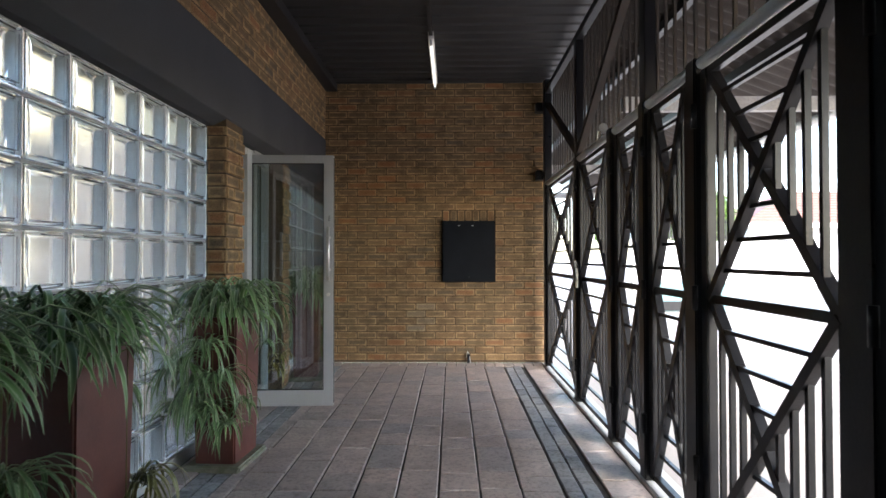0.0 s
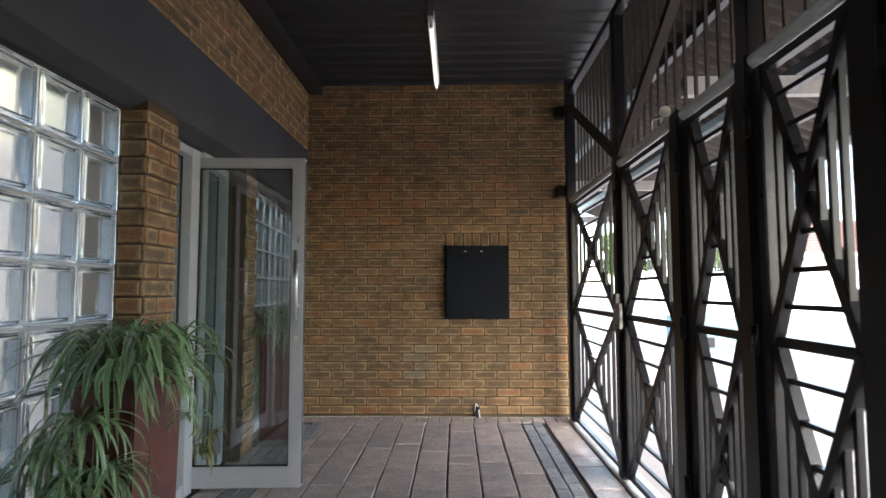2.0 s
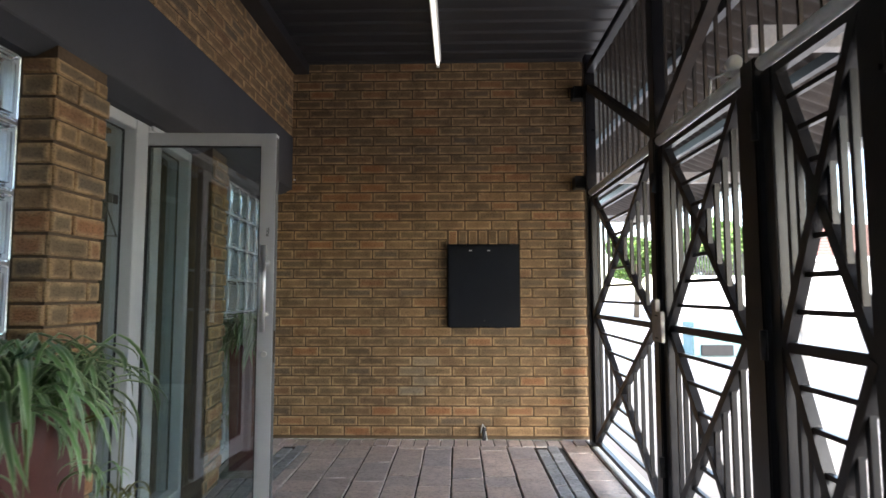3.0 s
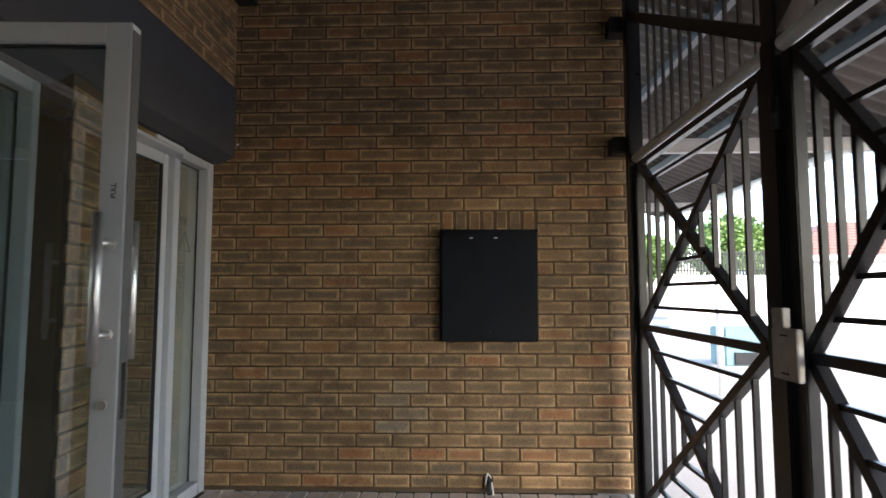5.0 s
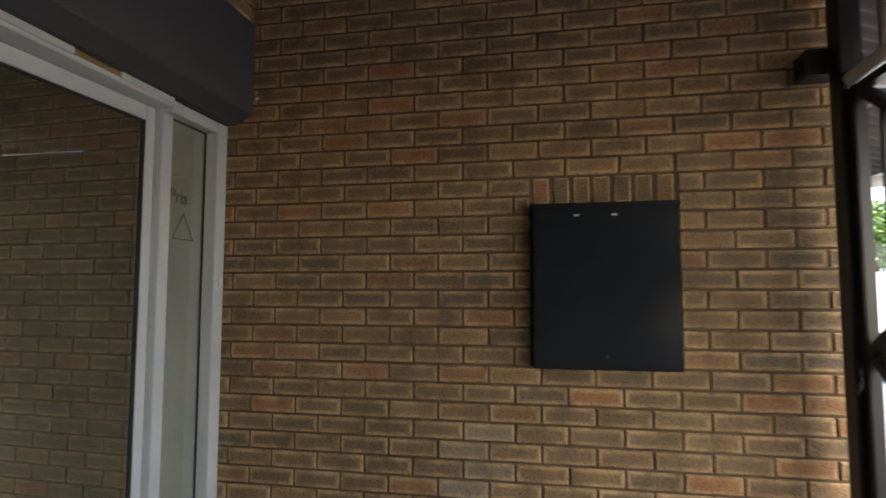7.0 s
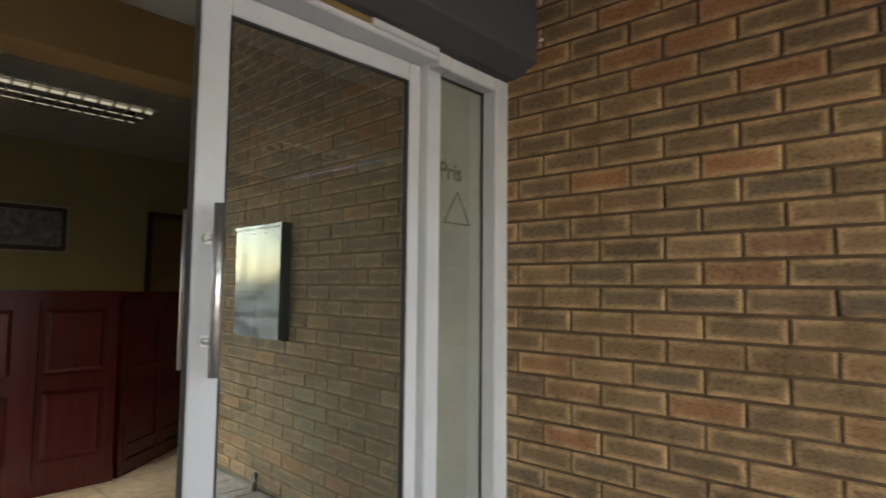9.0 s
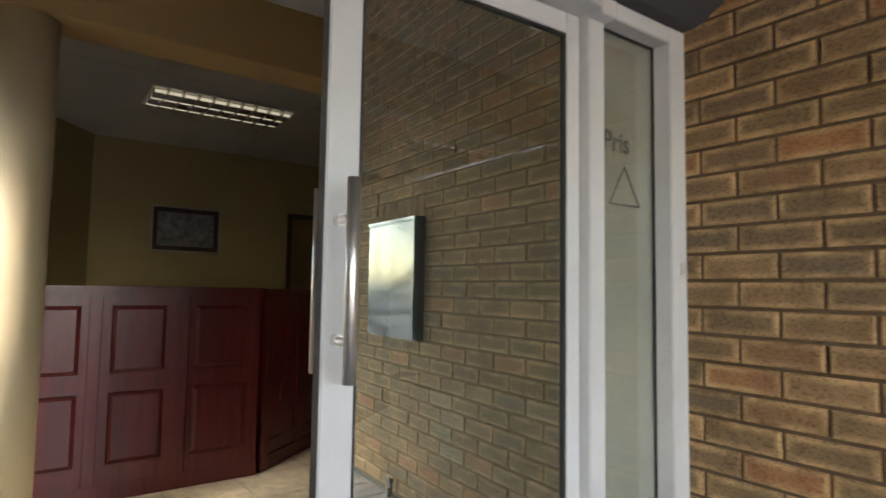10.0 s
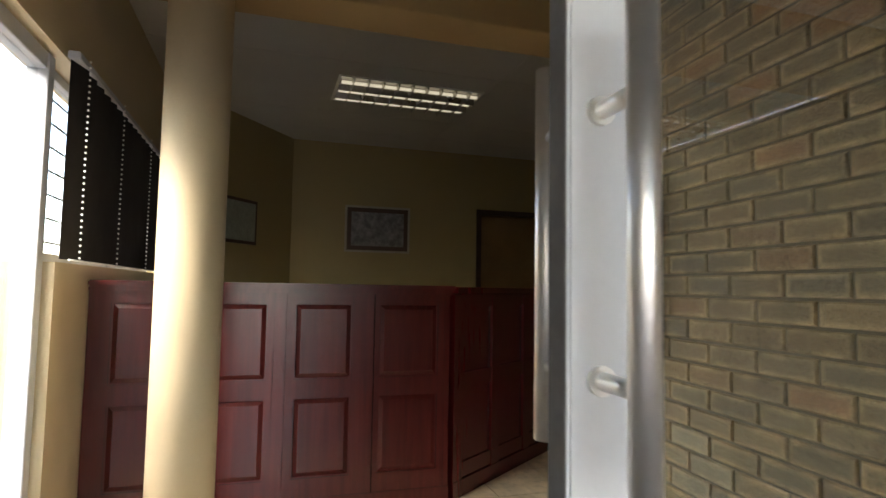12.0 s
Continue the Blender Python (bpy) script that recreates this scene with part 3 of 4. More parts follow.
structure("lobby_passage", boxes((LX - 1.6, LX - 1.5, 7.0, 8.6, 0, LZ), (LX - 1.5, LX - 0.2, 7.2, 7.3, 0, LZ), (LX - 1.5, LX - 0.2, 8.3, 8.4, 0, LZ), (LX - 1.6, LX - 0.2, 7.0, 8.6, -0.1, 0)), OLIVE, "dim passage beyond the lobby's doorway", "wall")
structure("lobby_wall_side", boxes((LX, -1.6, LY, LY + 0.2, 0, LZ)), OLIVE, "ochre-painted lobby side wall", "wall")
structure("lobby_wall_front", boxes((-1.75, -1.56, YE + 0.225, LY, 0, LZ)), OLIVE, "ochre-painted wall beside the entrance", "wall")
structure("lobby_wall_over_door", boxes((-1.83, -1.745, 4.0, LY, 2.01, LZ)), CREAM, "cream wall over the glass doors", "wall")
WX0, WX1 = -6.05, -3.77
structure("wall_left", boxes((WX0, WX1, 4.0, 4.2, 0, 1.235), (WX0, -1.75, 4.0, 4.2, 2.045, LZ)), CREAM, "cream-painted wall under and over the window", "wall")
bm = bmesh.new()
bar(bm, (WX0 - 0.03, 4.13, LZ / 2), (LX - 0.05, 5.18, LZ / 2), LZ, 0.14, side=(0.58, 0.81, 0))
structure("wall_angled", bm, OLIVE, "ochre-painted angled corner wall", "wall")


def lobby_ceiling():
    bm = bmesh.new()
    xs = [LX, -6.95, -6.35, -5.15, -3.95, -2.75, -1.75]
    ys = [4.0, 4.9, 5.43, 6.65, 7.85, LY]
    for a, b in zip(xs, xs[1:]):
        for c, d in zip(ys, ys[1:]):
            box(bm, a + 0.004, b - 0.004, c + 0.004, d - 0.004, LZ, LZ + 0.03)
    box(bm, LX - 0.2, -1.6, 4.0, LY, LZ + 0.006, LZ + 0.12)
    return bm


structure("lobby_ceiling", lobby_ceiling(), CEIL_IN, "white ceiling boards with fine joints", "ceiling")
structure("lobby_beam", boxes((-3.87, -3.6, 4.2, LY, 2.385, LZ), bevel=0.004), SHADED_CREAM, "cream downstand beam over the column", "beam")

col = thing("column", (-3.735, 4.69, 0), "round cream-painted column in front of the counter", "column")
part("shaft", rods(((-3.735, 4.69, 0.0), (-3.735, 4.69, 2.385), 0.13), n=48), CREAM, col)
part("base_ring", rods(((-3.735, 4.69, 0.0), (-3.735, 4.69, 0.09), 0.14), n=48), CREAM, col)

# glazing to the courtyard, under and beside the blind
win3 = structure("window_3", boxes((-3.77, -3.705, 4.08, 4.16, 0, 2.04), (-2.78, -2.722, 4.08, 4.16, 0, 2.04), bevel=0.003), ALU, "full-height white aluminium courtyard window", "window")
part("head_rail", boxes((-3.705, -2.78, 4.085, 4.155, 1.975, 2.04), bevel=0.003), ALU, win3)
part("bottom_rail", boxes((-3.705, -2.78, 4.085, 4.155, 0, 0.08), bevel=0.003), ALU, win3)
pane_part(win3, -3.705, -2.78, 4.118, 4.124, 0.08, 1.975)
win4 = structure("window_4", boxes((-3.80, -3.772, 4.06, 4.12, 1.24, 2.04), (WX0, WX0 + 0.04, 4.06, 4.12, 1.24, 2.04), (-4.92, -4.88, 4.06, 4.12, 1.24, 2.04), bevel=0.002), ALU, "aluminium window behind the vertical blind", "window")
part("head_rail", boxes((WX0 + 0.04, -3.80, 4.065, 4.115, 2.0, 2.04), bevel=0.002), ALU, win4)
part("bottom_rail", boxes((WX0 + 0.04, -3.80, 4.065, 4.115, 1.24, 1.275), bevel=0.002), ALU, win4)
for a, b in ((WX0 + 0.04, -4.92), (-4.88, -3.80)):
    pane_part(win4, a, b, 4.088, 4.092, 1.275, 2.0)
# burglar bars outside the window
bm = bmesh.new()
for k in range(7):
    rod(bm, (WX0, 4.055, 1.33 + k * 0.105), (-3.79, 4.055, 1.33 + k * 0.105), 0.006, n=6)
part("burglar_bars", bm, GATE, win4)

blind = thing("vertical_blind", (-4.9, 4.24, 1.24), "dark brown vertical blind drawn across the window", "blind")
part("head_track", boxes((-6.0, -3.72, 4.215, 4.26, 2.035, 2.065), bevel=0.003), ALU, blind)
for k in range(19):
    x = -3.80 - k * 0.118
    bm = bmesh.new()
    bar(bm, (x, 4.238, 1.245), (x, 4.238, 2.035), 0.127, 0.0015, side=(0.25, 0.97, 0))
    part("slat", bm, BLIND, blind)
    if k not in (0, 5, 11, 16):
        continue
    bm = bmesh.new()
    for j in range(33):
        bmesh.ops.create_icosphere(bm, subdivisions=1, radius=0.0048, matrix=Matrix.Translation((x + 0.055, 4.29, 1.25 + j * 0.0245)))
    part("bead_chain", bm, CHAIN, blind)
part("bottom_cord", rods(((-6.0, 4.255, 1.243), (-3.74, 4.255, 1.243), 0.004), n=6), CHAIN, blind)


# reception counter
def raised_panel(bm, x, y0, y1, z0, z1, d=0.02):
    """Recessed field with a raised, bevelled centre, on a face looking to +x."""
    box(bm, x - d, x - d * 0.7, y0, y1, z0, z1)
    e = 0.03
    v = [bm.verts.new((x - d * 0.7, y, z)) for y, z in ((y0 + 0.008, z0 + 0.008), (y1 - 0.008, z0 + 0.008), (y1 - 0.008, z1 - 0.008), (y0 + 0.008, z1 - 0.008))]
    w = [bm.verts.new((x - 0.004, y, z)) for y, z in ((y0 + e, z0 + e), (y1 - e, z0 + e), (y1 - e, z1 - e), (y0 + e, z1 - e))]
    for k in range(4):
        bm.faces.new([v[k], v[(k + 1) % 4], w[(k + 1) % 4], w[k]])
    bm.faces.new(w)


CX, CY0, CY1, CH = -4.23, 4.205, 5.965, 1.13
counter = thing("reception_counter", (CX - 0.3, 5.1, 0), "mahogany-stained reception counter with raised panels", "counter")
cols = [(4.30, 4.62), (4.74, 5.005), (5.138, 5.432), (5.574, 5.902)]
rowz = [(0.185, 0.588), (0.68, 1.068)]
bm = bmesh.new()
stiles = [(CY0, 4.30), (4.62, 4.74), (5.005, 5.032), (5.037, 5.092), (5.097, 5.138), (5.432, 5.546), (5.551, 5.574), (5.902, CY1)]
for a, b in stiles:
    box(bm, CX - 0.03, CX, a, b, 0.09, CH)
for a, b in cols:
    for z0, z1 in ((0.09, 0.185), (0.588, 0.68), (1.068, CH)):
        box(bm, CX - 0.03, CX - 0.001, a, b, z0, z1)
part("front_frame", bm, WOOD, counter)
for a, b in cols:
    for z0, z1 in rowz:
        bm = bmesh.new()
        raised_panel(bm, CX, a, b, z0, z1)
        part("panel", bm, WOOD, counter)
part("plinth", boxes((CX - 0.05, CX + 0.008, CY0, CY1 + 0.008, 0, 0.09), bevel=0.003), WOOD, counter)
part("corner_post", boxes((CX - 0.05, CX + 0.004, CY1 - 0.03, CY1 + 0.004, 0.09, CH), bevel=0.004), WOOD, counter)
part("top", boxes((CX - 0.6, CX + 0.03, CY0, CY1 + 0.03, CH + 0.012, CH + 0.04), bevel=0.006), WOOD, counter)
part("cornice", boxes((CX - 0.02, CX + 0.016, CY0, CY1 + 0.016, CH - 0.012, CH + 0.012), bevel=0.004), WOOD, counter)
part("body", boxes((CX - 0.58, CX - 0.03, CY0, CY1 - 0.03, 0.0, CH + 0.01)), WOOD, counter)
# the counter's second run, turning back at an angle
side = thing("counter_return", (-4.9, 6.5, 0), "dark mahogany counter return with narrow panels", "counter")
s0, s1 = Vector((CX - 0.03, CY1 + 0.03, 0)), Vector((-5.6, 7.72, 0))
sd = (s1 - s0).normalized()
sn = Vector((sd.y, -sd.x, 0)) * -1
if sn.x < 0:
    sn = -sn
def side_bar(a, b, z0, z1, out):
    bm = bmesh.new()
    p, q = s0 + sd * a + sn * (out / 2 - 0.02), s0 + sd * b + sn * (out / 2 - 0.02)
    bar(bm, (p.x, p.y, (z0 + z1) / 2), (q.x, q.y, (z0 + z1) / 2), z1 - z0, 0.04 + out, side=tuple(sn))
    return bm
part("body", side_bar(0.0, 2.2, 0.0, CH, 0.0), WOOD, side)
part("top", side_bar(-0.02, 2.22, CH, CH + 0.035, 0.05), WOOD, side)
part("plinth", side_bar(0, 2.2, 0, 0.09, 0.02), WOOD, side)
for k in range(6):
    part("stile", side_bar(k * 0.42, k * 0.42 + 0.09, 0.09, CH - 0.01, 0.016), WOOD, side)
for z0, z1 in ((0.1, 0.18), (0.59, 0.68), (1.05, CH - 0.005)):
    part("rail", side_bar(0.09, 2.2, z0, z1, 0.012), WOOD, side)

# picture, certificate, doorway
def picture(name, y0, y1, z0, z1, label, inner):
    t = thing(name, (LX + 0.01, (y0 + y1) / 2, z0), label, "picture")
    part("frame", boxes((LX, LX + 0.022, y0, y0 + 0.022, z0, z1), (LX, LX + 0.022, y1 - 0.022, y1, z0, z1), (LX, LX + 0.021, y0 + 0.022, y1 - 0.022, z0, z0 + 0.022), (LX, LX + 0.021, y0 + 0.022, y1 - 0.022, z1 - 0.022, z1), bevel=0.003), FRAMEWOOD, t)
    part("mount", boxes((LX, LX + 0.008, y0 + 0.022, y1 - 0.022, z0 + 0.022, z1 - 0.022)), DARKWOOD, t)
    part("print", boxes((LX, LX + 0.011, y0 + 0.07, y1 - 0.07, z0 + 0.07, z1 - 0.07)), inner, t)
    return t


picture("picture", 5.80, 6.53, 1.54, 2.055, "framed dark landscape print on the ochre wall", PRINT)
cert = thing("certificate", (-6.75, 4.68, 1.6), "framed pale certificate on the angled wall", "picture")
a, b = Vector((WX0 - 0.03, 4.13, 0)), Vector((LX - 0.05, 5.18, 0))
d = (b - a).normalized()
n = Vector((0.58, 0.81, 0)).normalized()
for nm, g, dep, mt in (("frame", 0.0, 0.02, DARKWOOD), ("print", 0.03, 0.024, PAPER)):
    bm = bmesh.new()
    p, q = a + d * (0.62 + g) + n * (0.07 + dep / 2), a + d * (1.18 - g) + n * (0.07 + dep / 2)
    bar(bm, (p.x, p.y, 1.75), (q.x, q.y, 1.75), 0.42 - 2 * g, dep, side=tuple(n))
    part(nm, bm, mt, cert)
door3 = structure("door_3", boxes((LX - 0.1, LX + 0.015, 7.34, 7.40, 0, 2.09), (LX - 0.1, LX + 0.015, 8.16, 8.22, 0, 2.09), (LX - 0.1, LX + 0.014, 7.40, 8.16, 2.03, 2.09), bevel=0.003), DARKWOOD, "dark wooden frame of an inner doorway", "door")
part("leaf", boxes((LX - 0.09, LX - 0.05, 7.40, 8.16, 0.01, 2.03)), DOORWOOD, door3)

# recessed louvre lights
def troffer(ly0, label):
    """Three by ten cells of V-shaped silver louvres over three tubes."""
    lx0, lx1, ly1 = -6.02, -5.42, ly0 + 1.16
    t = thing("ceiling_light", ((lx0 + lx1) / 2, (ly0 + ly1) / 2, LZ), label, "ceiling light", "troffers in the lobby ceiling")
    part("frame", boxes((lx0, lx0 + 0.02, ly0, ly1, LZ - 0.012, LZ - 0.001), (lx1 - 0.02, lx1, ly0, ly1, LZ - 0.012, LZ - 0.001), (lx0 + 0.02, lx1 - 0.02, ly0, ly0 + 0.02, LZ - 0.012, LZ - 0.001), (lx0 + 0.02, lx1 - 0.02, ly1 - 0.02, ly1, LZ - 0.012, LZ - 0.001)), WHITE, t)
    part("reflector", boxes((lx0 + 0.02, lx1 - 0.02, ly0 + 0.02, ly1 - 0.02, LZ - 0.004, LZ - 0.002)), LOUVRE, t)
    def vee(bm, p, q, across):
        p, q, c = Vector(p), Vector(q), Vector(across)
        v = [bm.verts.new(w) for w in (p - c * 0.022, p + c * 0.022, p - Vector((0, 0, 0.05)), q - c * 0.022, q + c * 0.022, q - Vector((0, 0, 0.05)))]
        for f in ((0, 2, 5, 3), (1, 4, 5, 2), (0, 3, 4, 1), (0, 1, 2), (3, 5, 4)):
            bm.faces.new([v[i] for i in f])
    for k in range(1, 10):
        y = ly0 + k * (ly1 - ly0) / 10
        bm = bmesh.new()
        vee(bm, (lx0 + 0.02, y, LZ - 0.006), (lx1 - 0.02, y, LZ - 0.006), (0, 0.5, 0))
        bmesh.ops.recalc_face_normals(bm, faces=bm.faces[:])
        part("louvre", bm, LOUVRE, t)
    for k in (1, 2):
        x = lx0 + k * (lx1 - lx0) / 3
        bm = bmesh.new()
        vee(bm, (x, ly0 + 0.02, LZ - 0.005), (x, ly1 - 0.02, LZ - 0.005), (1, 0, 0))
        bmesh.ops.recalc_face_normals(bm, faces=bm.faces[:])
        part("louvre", bm, LOUVRE, t)
    for k in range(3):
        x = lx0 + (k + 0.5) * (lx1 - lx0) / 3
        part("tube", rods(((x, ly0 + 0.03, LZ - 0.022), (x, ly1 - 0.03, LZ - 0.022), 0.013), n=10), TROFFER_GLOW, t)


troffer(5.46, "recessed troffer light with silver louvres over the counter")
troffer(7.88, "recessed troffer light with silver louvres near the side wall")
down = thing("downlight", (-2.9, 7.1, LZ), "small lit round downlight in the white ceiling", "ceiling light")
part("ring", rods(((-2.9, 7.1, LZ - 0.012), (-2.9, 7.1, LZ - 0.001), 0.055), n=24), WHITE, down)
part("bulb", rods(((-2.9, 7.1, LZ - 0.018), (-2.9, 7.1, LZ - 0.012), 0.036), n=20), TUBE, down)

# ---- porch things ----
tube = thing("tube_light", (-0.187, 5.6, ZC), "lit bare fluorescent tube on a batten", "ceiling light")
part("batten", boxes((-0.212, -0.162, 4.94, 6.25, ZC - 0.055, ZC + 0.012), bevel=0.004), WHITE, tube)
part("tube", rods(((-0.187, 4.985, ZC - 0.085), (-0.187, 6.2, ZC - 0.085), 0.0135), n=16), TUBE, tube)
for y in (4.965, 6.22):
    part("lamp_holder", boxes((-0.2, -0.174, y - 0.015, y + 0.015, ZC - 0.108, ZC - 0.055), bevel=0.004), WHITE, tube)
conduit = thing("conduit", (-0.187, 2.0, ZC), "dark cable trunking along the ceiling", "conduit")
part("trunking", boxes((-0.205, -0.17, Y0, 4.94, ZC - 0.03, ZC + 0.005), bevel=0.003), CEIL, conduit)

mbox = thing("meter_box", (0.18, YE, 0.9), "charcoal metal meter box set into the brick wall", "meter box")
part("body", boxes((-0.112, 0.474, YE - 0.042, YE + 0.005, 0.898, 1.574), bevel=0.004), BOXMETAL, mbox)
part("door", boxes((-0.106, 0.468, YE - 0.058, YE - 0.042, 0.904, 1.555), bevel=0.005), BOXMETAL, mbox)
part("rain_lip", boxes((-0.116, 0.478, YE - 0.064, YE + 0.004, 1.558, 1.578), bevel=0.004), BOXMETAL, mbox)
for x in (0.075, 0.225):
    part("paint_chip", boxes((x - 0.012, x + 0.01, YE - 0.0588, YE - 0.0579, 1.522, 1.53), bevel=0.0003), WHITE, mbox)
part("keyhole", rods(((0.185, YE - 0.06, 0.955), (0.185, YE - 0.056, 0.955), 0.008)), RUBBER, mbox)

tap = thing("pipe_stub", (0.18, YE - 0.03, 0), "short grey pipe stub with wire at the wall's foot", "pipe")
part("pipe", rods(((0.175, YE - 0.03, -0.012), (0.178, YE - 0.028, 0.075), 0.016), ((0.178, YE - 0.028, 0.075), (0.178, YE - 0.028, 0.1), 0.02)), BOXMETAL, tap)
part("wire", rods(((0.2, YE - 0.04, 0.0), (0.185, YE - 0.035, 0.1), 0.005), ((0.185, YE - 0.035, 0.1), (0.165, YE - 0.05, 0.13), 0.004), ((0.165, YE - 0.05, 0.13), (0.15, YE - 0.045, 0.06), 0.004), n=6), GALV, tap)


# ---- gate ----
SECTION = 0.036
def gate_panel(name, y0, y1, label):
    """Steel panel in the plane x = XG: crossed diagonals in each half, uprights at the sides, rails in the middle."""
    z0, zm, z1 = 0.055, 1.0, 1.92
    t = thing(name, (XG, (y0 + y1) / 2, 0.0), label, "gate", "panels of the steel gate")
    yc = (y0 + y1) / 2
    w = y1 - y0
    n = 4 if w > 0.6 else 3
    part("top_rail", boxes((XG - 0.015, XG + 0.015, y0, y1, z1 - 0.012, z1 + 0.018)), GATE, t)
    part("bottom_rail", boxes((XG - 0.015, XG + 0.015, y0, y1, z0 - 0.03, z0)), GATE, t)
    part("middle_rail", boxes((XG - 0.013, XG + 0.013, y0, y1, zm - 0.017, zm + 0.017), bevel=0.002), GATE, t)
    for a, b in ((zm, z1), (z0, zm)):
        h = (a + b) / 2
        for p, q in (((y0, a), (y1, b)), ((y1, a), (y0, b))):
            bm = bmesh.new()
            off = 0.004 if p[0] == y0 else -0.004
            bar(bm, (XG + off, p[0], p[1]), (XG + off, q[0], q[1]), SECTION, SECTION)
            part("diagonal", bm, GATE, t)
        # uprights in the side triangles, level bars above and below the crossing
        for k in range(1, n + 1):
            f = k / (n + 1)
            dy = f * w / 2
            s = (yc - y0 - dy) / (w / 2) * (b - a) / 2
            for y in (y0 + dy, y1 - dy):
                part("upright", boxes((XG - 0.01, XG + 0.01, y - 0.009, y + 0.009, h - s, h + s)), GATE, t)
        for k in range(1, 4):
            dz = k / 4 * (b - a) / 2
            for zz in (h + dz, h - dz):
                hw = dz / ((b - a) / 2) * w / 2
                part("level_bar", boxes((XG - 0.009, XG + 0.009, yc - hw, yc + hw, zz - 0.008, zz + 0.008)), GATE, t)
    return t


def gate_post(y0, y1, z1=2.0, stiles=True):
    t = thing("gate_post", (XG, (y0 + y1) / 2, 0), "black steel gate post with gate stiles on both sides", "post", "posts of the steel gate")
    w = y1 - y0
    part("post", boxes((XG - 0.04, XG + 0.04, y0 + w * 0.3, y1 - w * 0.3, 0, z1), bevel=0.006), GATE, t)
    part("stile", boxes((XG - 0.02, XG + 0.02, y0, y0 + w * 0.26, 0.02, 1.94), bevel=0.004), GATE, t)
    part("stile", boxes((XG - 0.02, XG + 0.02, y1 - w * 0.26, y1, 0.02, 1.94), bevel=0.004), GATE, t)
    for z in (0.3, 1.0, 1.75):
        part("hinge", rods(((XG - 0.045, y0 + w * 0.28, z - 0.05), (XG - 0.045, y0 + w * 0.28, z + 0.05), 0.012)), GATE, t)
    return t


PANELS = [(4.80, 6.15), (3.80, 4.595), (3.155, 3.565), (2.53, 2.95), (1.53, 2.305)]
for y0, y1 in PANELS:
    gate_panel("steel_gate", y0, y1, "black steel gate panel with crossed diagonals" + (", wide" if y1 - y0 > 1 else ", narrow" if y1 - y0 < 0.5 else ""))
for y0, y1 in ((4.595, 4.80), (3.565, 3.80), (2.95, 3.155), (2.305, 2.53), (1.30, 1.53)):
    gate_post(y0, y1)
wallpost = thing("gate_post", (XG, 6.25, 0), "black steel post fixed to the brick wall", "post", "posts of the steel gate")
part("post", boxes((XG - 0.04, XG + 0.04, 6.2, 6.29, 0, ZC - 0.02), bevel=0.006), GATE, wallpost)
part("stile", boxes((XG - 0.02, XG + 0.02, 6.15, 6.192, 0.02, 1.94), bevel=0.004), GATE, wallpost)
for z in (2.08, 2.83):
    part("bracket", boxes((XG - 0.115, XG + 0.03, 6.285, YE, z - 0.05, z + 0.05), bevel=0.006), GATE, wallpost)
cable = thing("cable", (XG - 0.045, 6.2, 0.86), "thin dark cable looped over the gate post", "cable")
bm = bmesh.new()
arc = [(XG - 0.05, 6.19 - 0.05 * math.sin(k * math.pi / 8), 0.93 + 0.07 * math.cos(k * math.pi / 8)) for k in range(9)]
for p, q in zip(arc, arc[1:]):
    rod(bm, p, q, 0.004, n=6)
part("loop", bm, RUBBER, cable)

lockbox = thing("gate_lock", (XG, 4.7, 0.87), "raw steel lock box on the gate post", "lock")
part("case", boxes((XG - 0.06, XG - 0.041, 4.562, 4.70, 0.928, 1.082), bevel=0.003), LOCK, lockbox)
part("flap", boxes((XG - 0.066, XG - 0.041, 4.623, 4.685, 1.083, 1.142), bevel=0.003), LOCK, lockbox)
for z in (0.945, 1.058):
    part("slot", boxes((XG - 0.0615, XG - 0.0595, 4.61, 4.65, z, z + 0.006)), RUBBER, lockbox)

rail = thing("top_pipe", (XG, 2.0, 1.98), "pale grey steel pipe above the gate panels", "pipe")
part("pipe", rods(((XG - 0.005, 1.29, 1.975), (XG - 0.005, 6.2, 1.975), 0.026), n=20), GALV, rail)
screen = thing("gate_screen", (XG, 2.2, 2.0), "black steel truss and bars above the gate", "screen")
part("top_chord", boxes((XG - 0.03, XG + 0.03, 1.29, 6.2, 2.95, 3.01), bevel=0.004), GATE, screen)
for y in (4.70, 3.05, 1.42):
    part("strut", boxes((XG - 0.03, XG + 0.03, y - 0.045, y + 0.045, 2.0, 2.95), bevel=0.004), GATE, screen)
for a, b in (((6.2, 2.83), (4.72, 2.03)), ((4.68, 2.03), (3.07, 2.93)), ((3.03, 2.93), (1.44, 2.03))):
    bm = bmesh.new()
    bar(bm, (XG, *a), (XG, *b), 0.05, 0.05)
    part("brace", bm, SCREEN, screen)
y = 6.08
while y > 1.3:
    part("upright", boxes((XG + 0.034, XG + 0.048, y - 0.007, y + 0.007, 1.99, 3.0)), SCREEN, screen)
    y -= 0.118
spot = thing("gate_sensor", (XG, 3.78, 2.0), "small pale sensor fixture on the pipe", "sensor")
part("bracket", boxes((XG - 0.05, XG + 0.01, 3.74, 3.82, 1.995, 2.012), bevel=0.003), GALV, spot)
part("head", rods(((XG - 0.06, 3.72, 2.015), (XG - 0.04, 3.80, 2.035), 0.028, 0.02)), GALV, spot)
part("lens", rods(((XG - 0.062, 3.715, 2.01), (XG - 0.06, 3.722, 2.012), 0.02)), WHITE, spot)
part("wire", rods(((XG - 0.03, 3.82, 2.02), (XG - 0.03, 3.98, 2.05), 0.004), ((XG - 0.03, 3.98, 2.05), (XG - 0.03, 4.0, 1.95), 0.004), n=6), WHITE, spot)


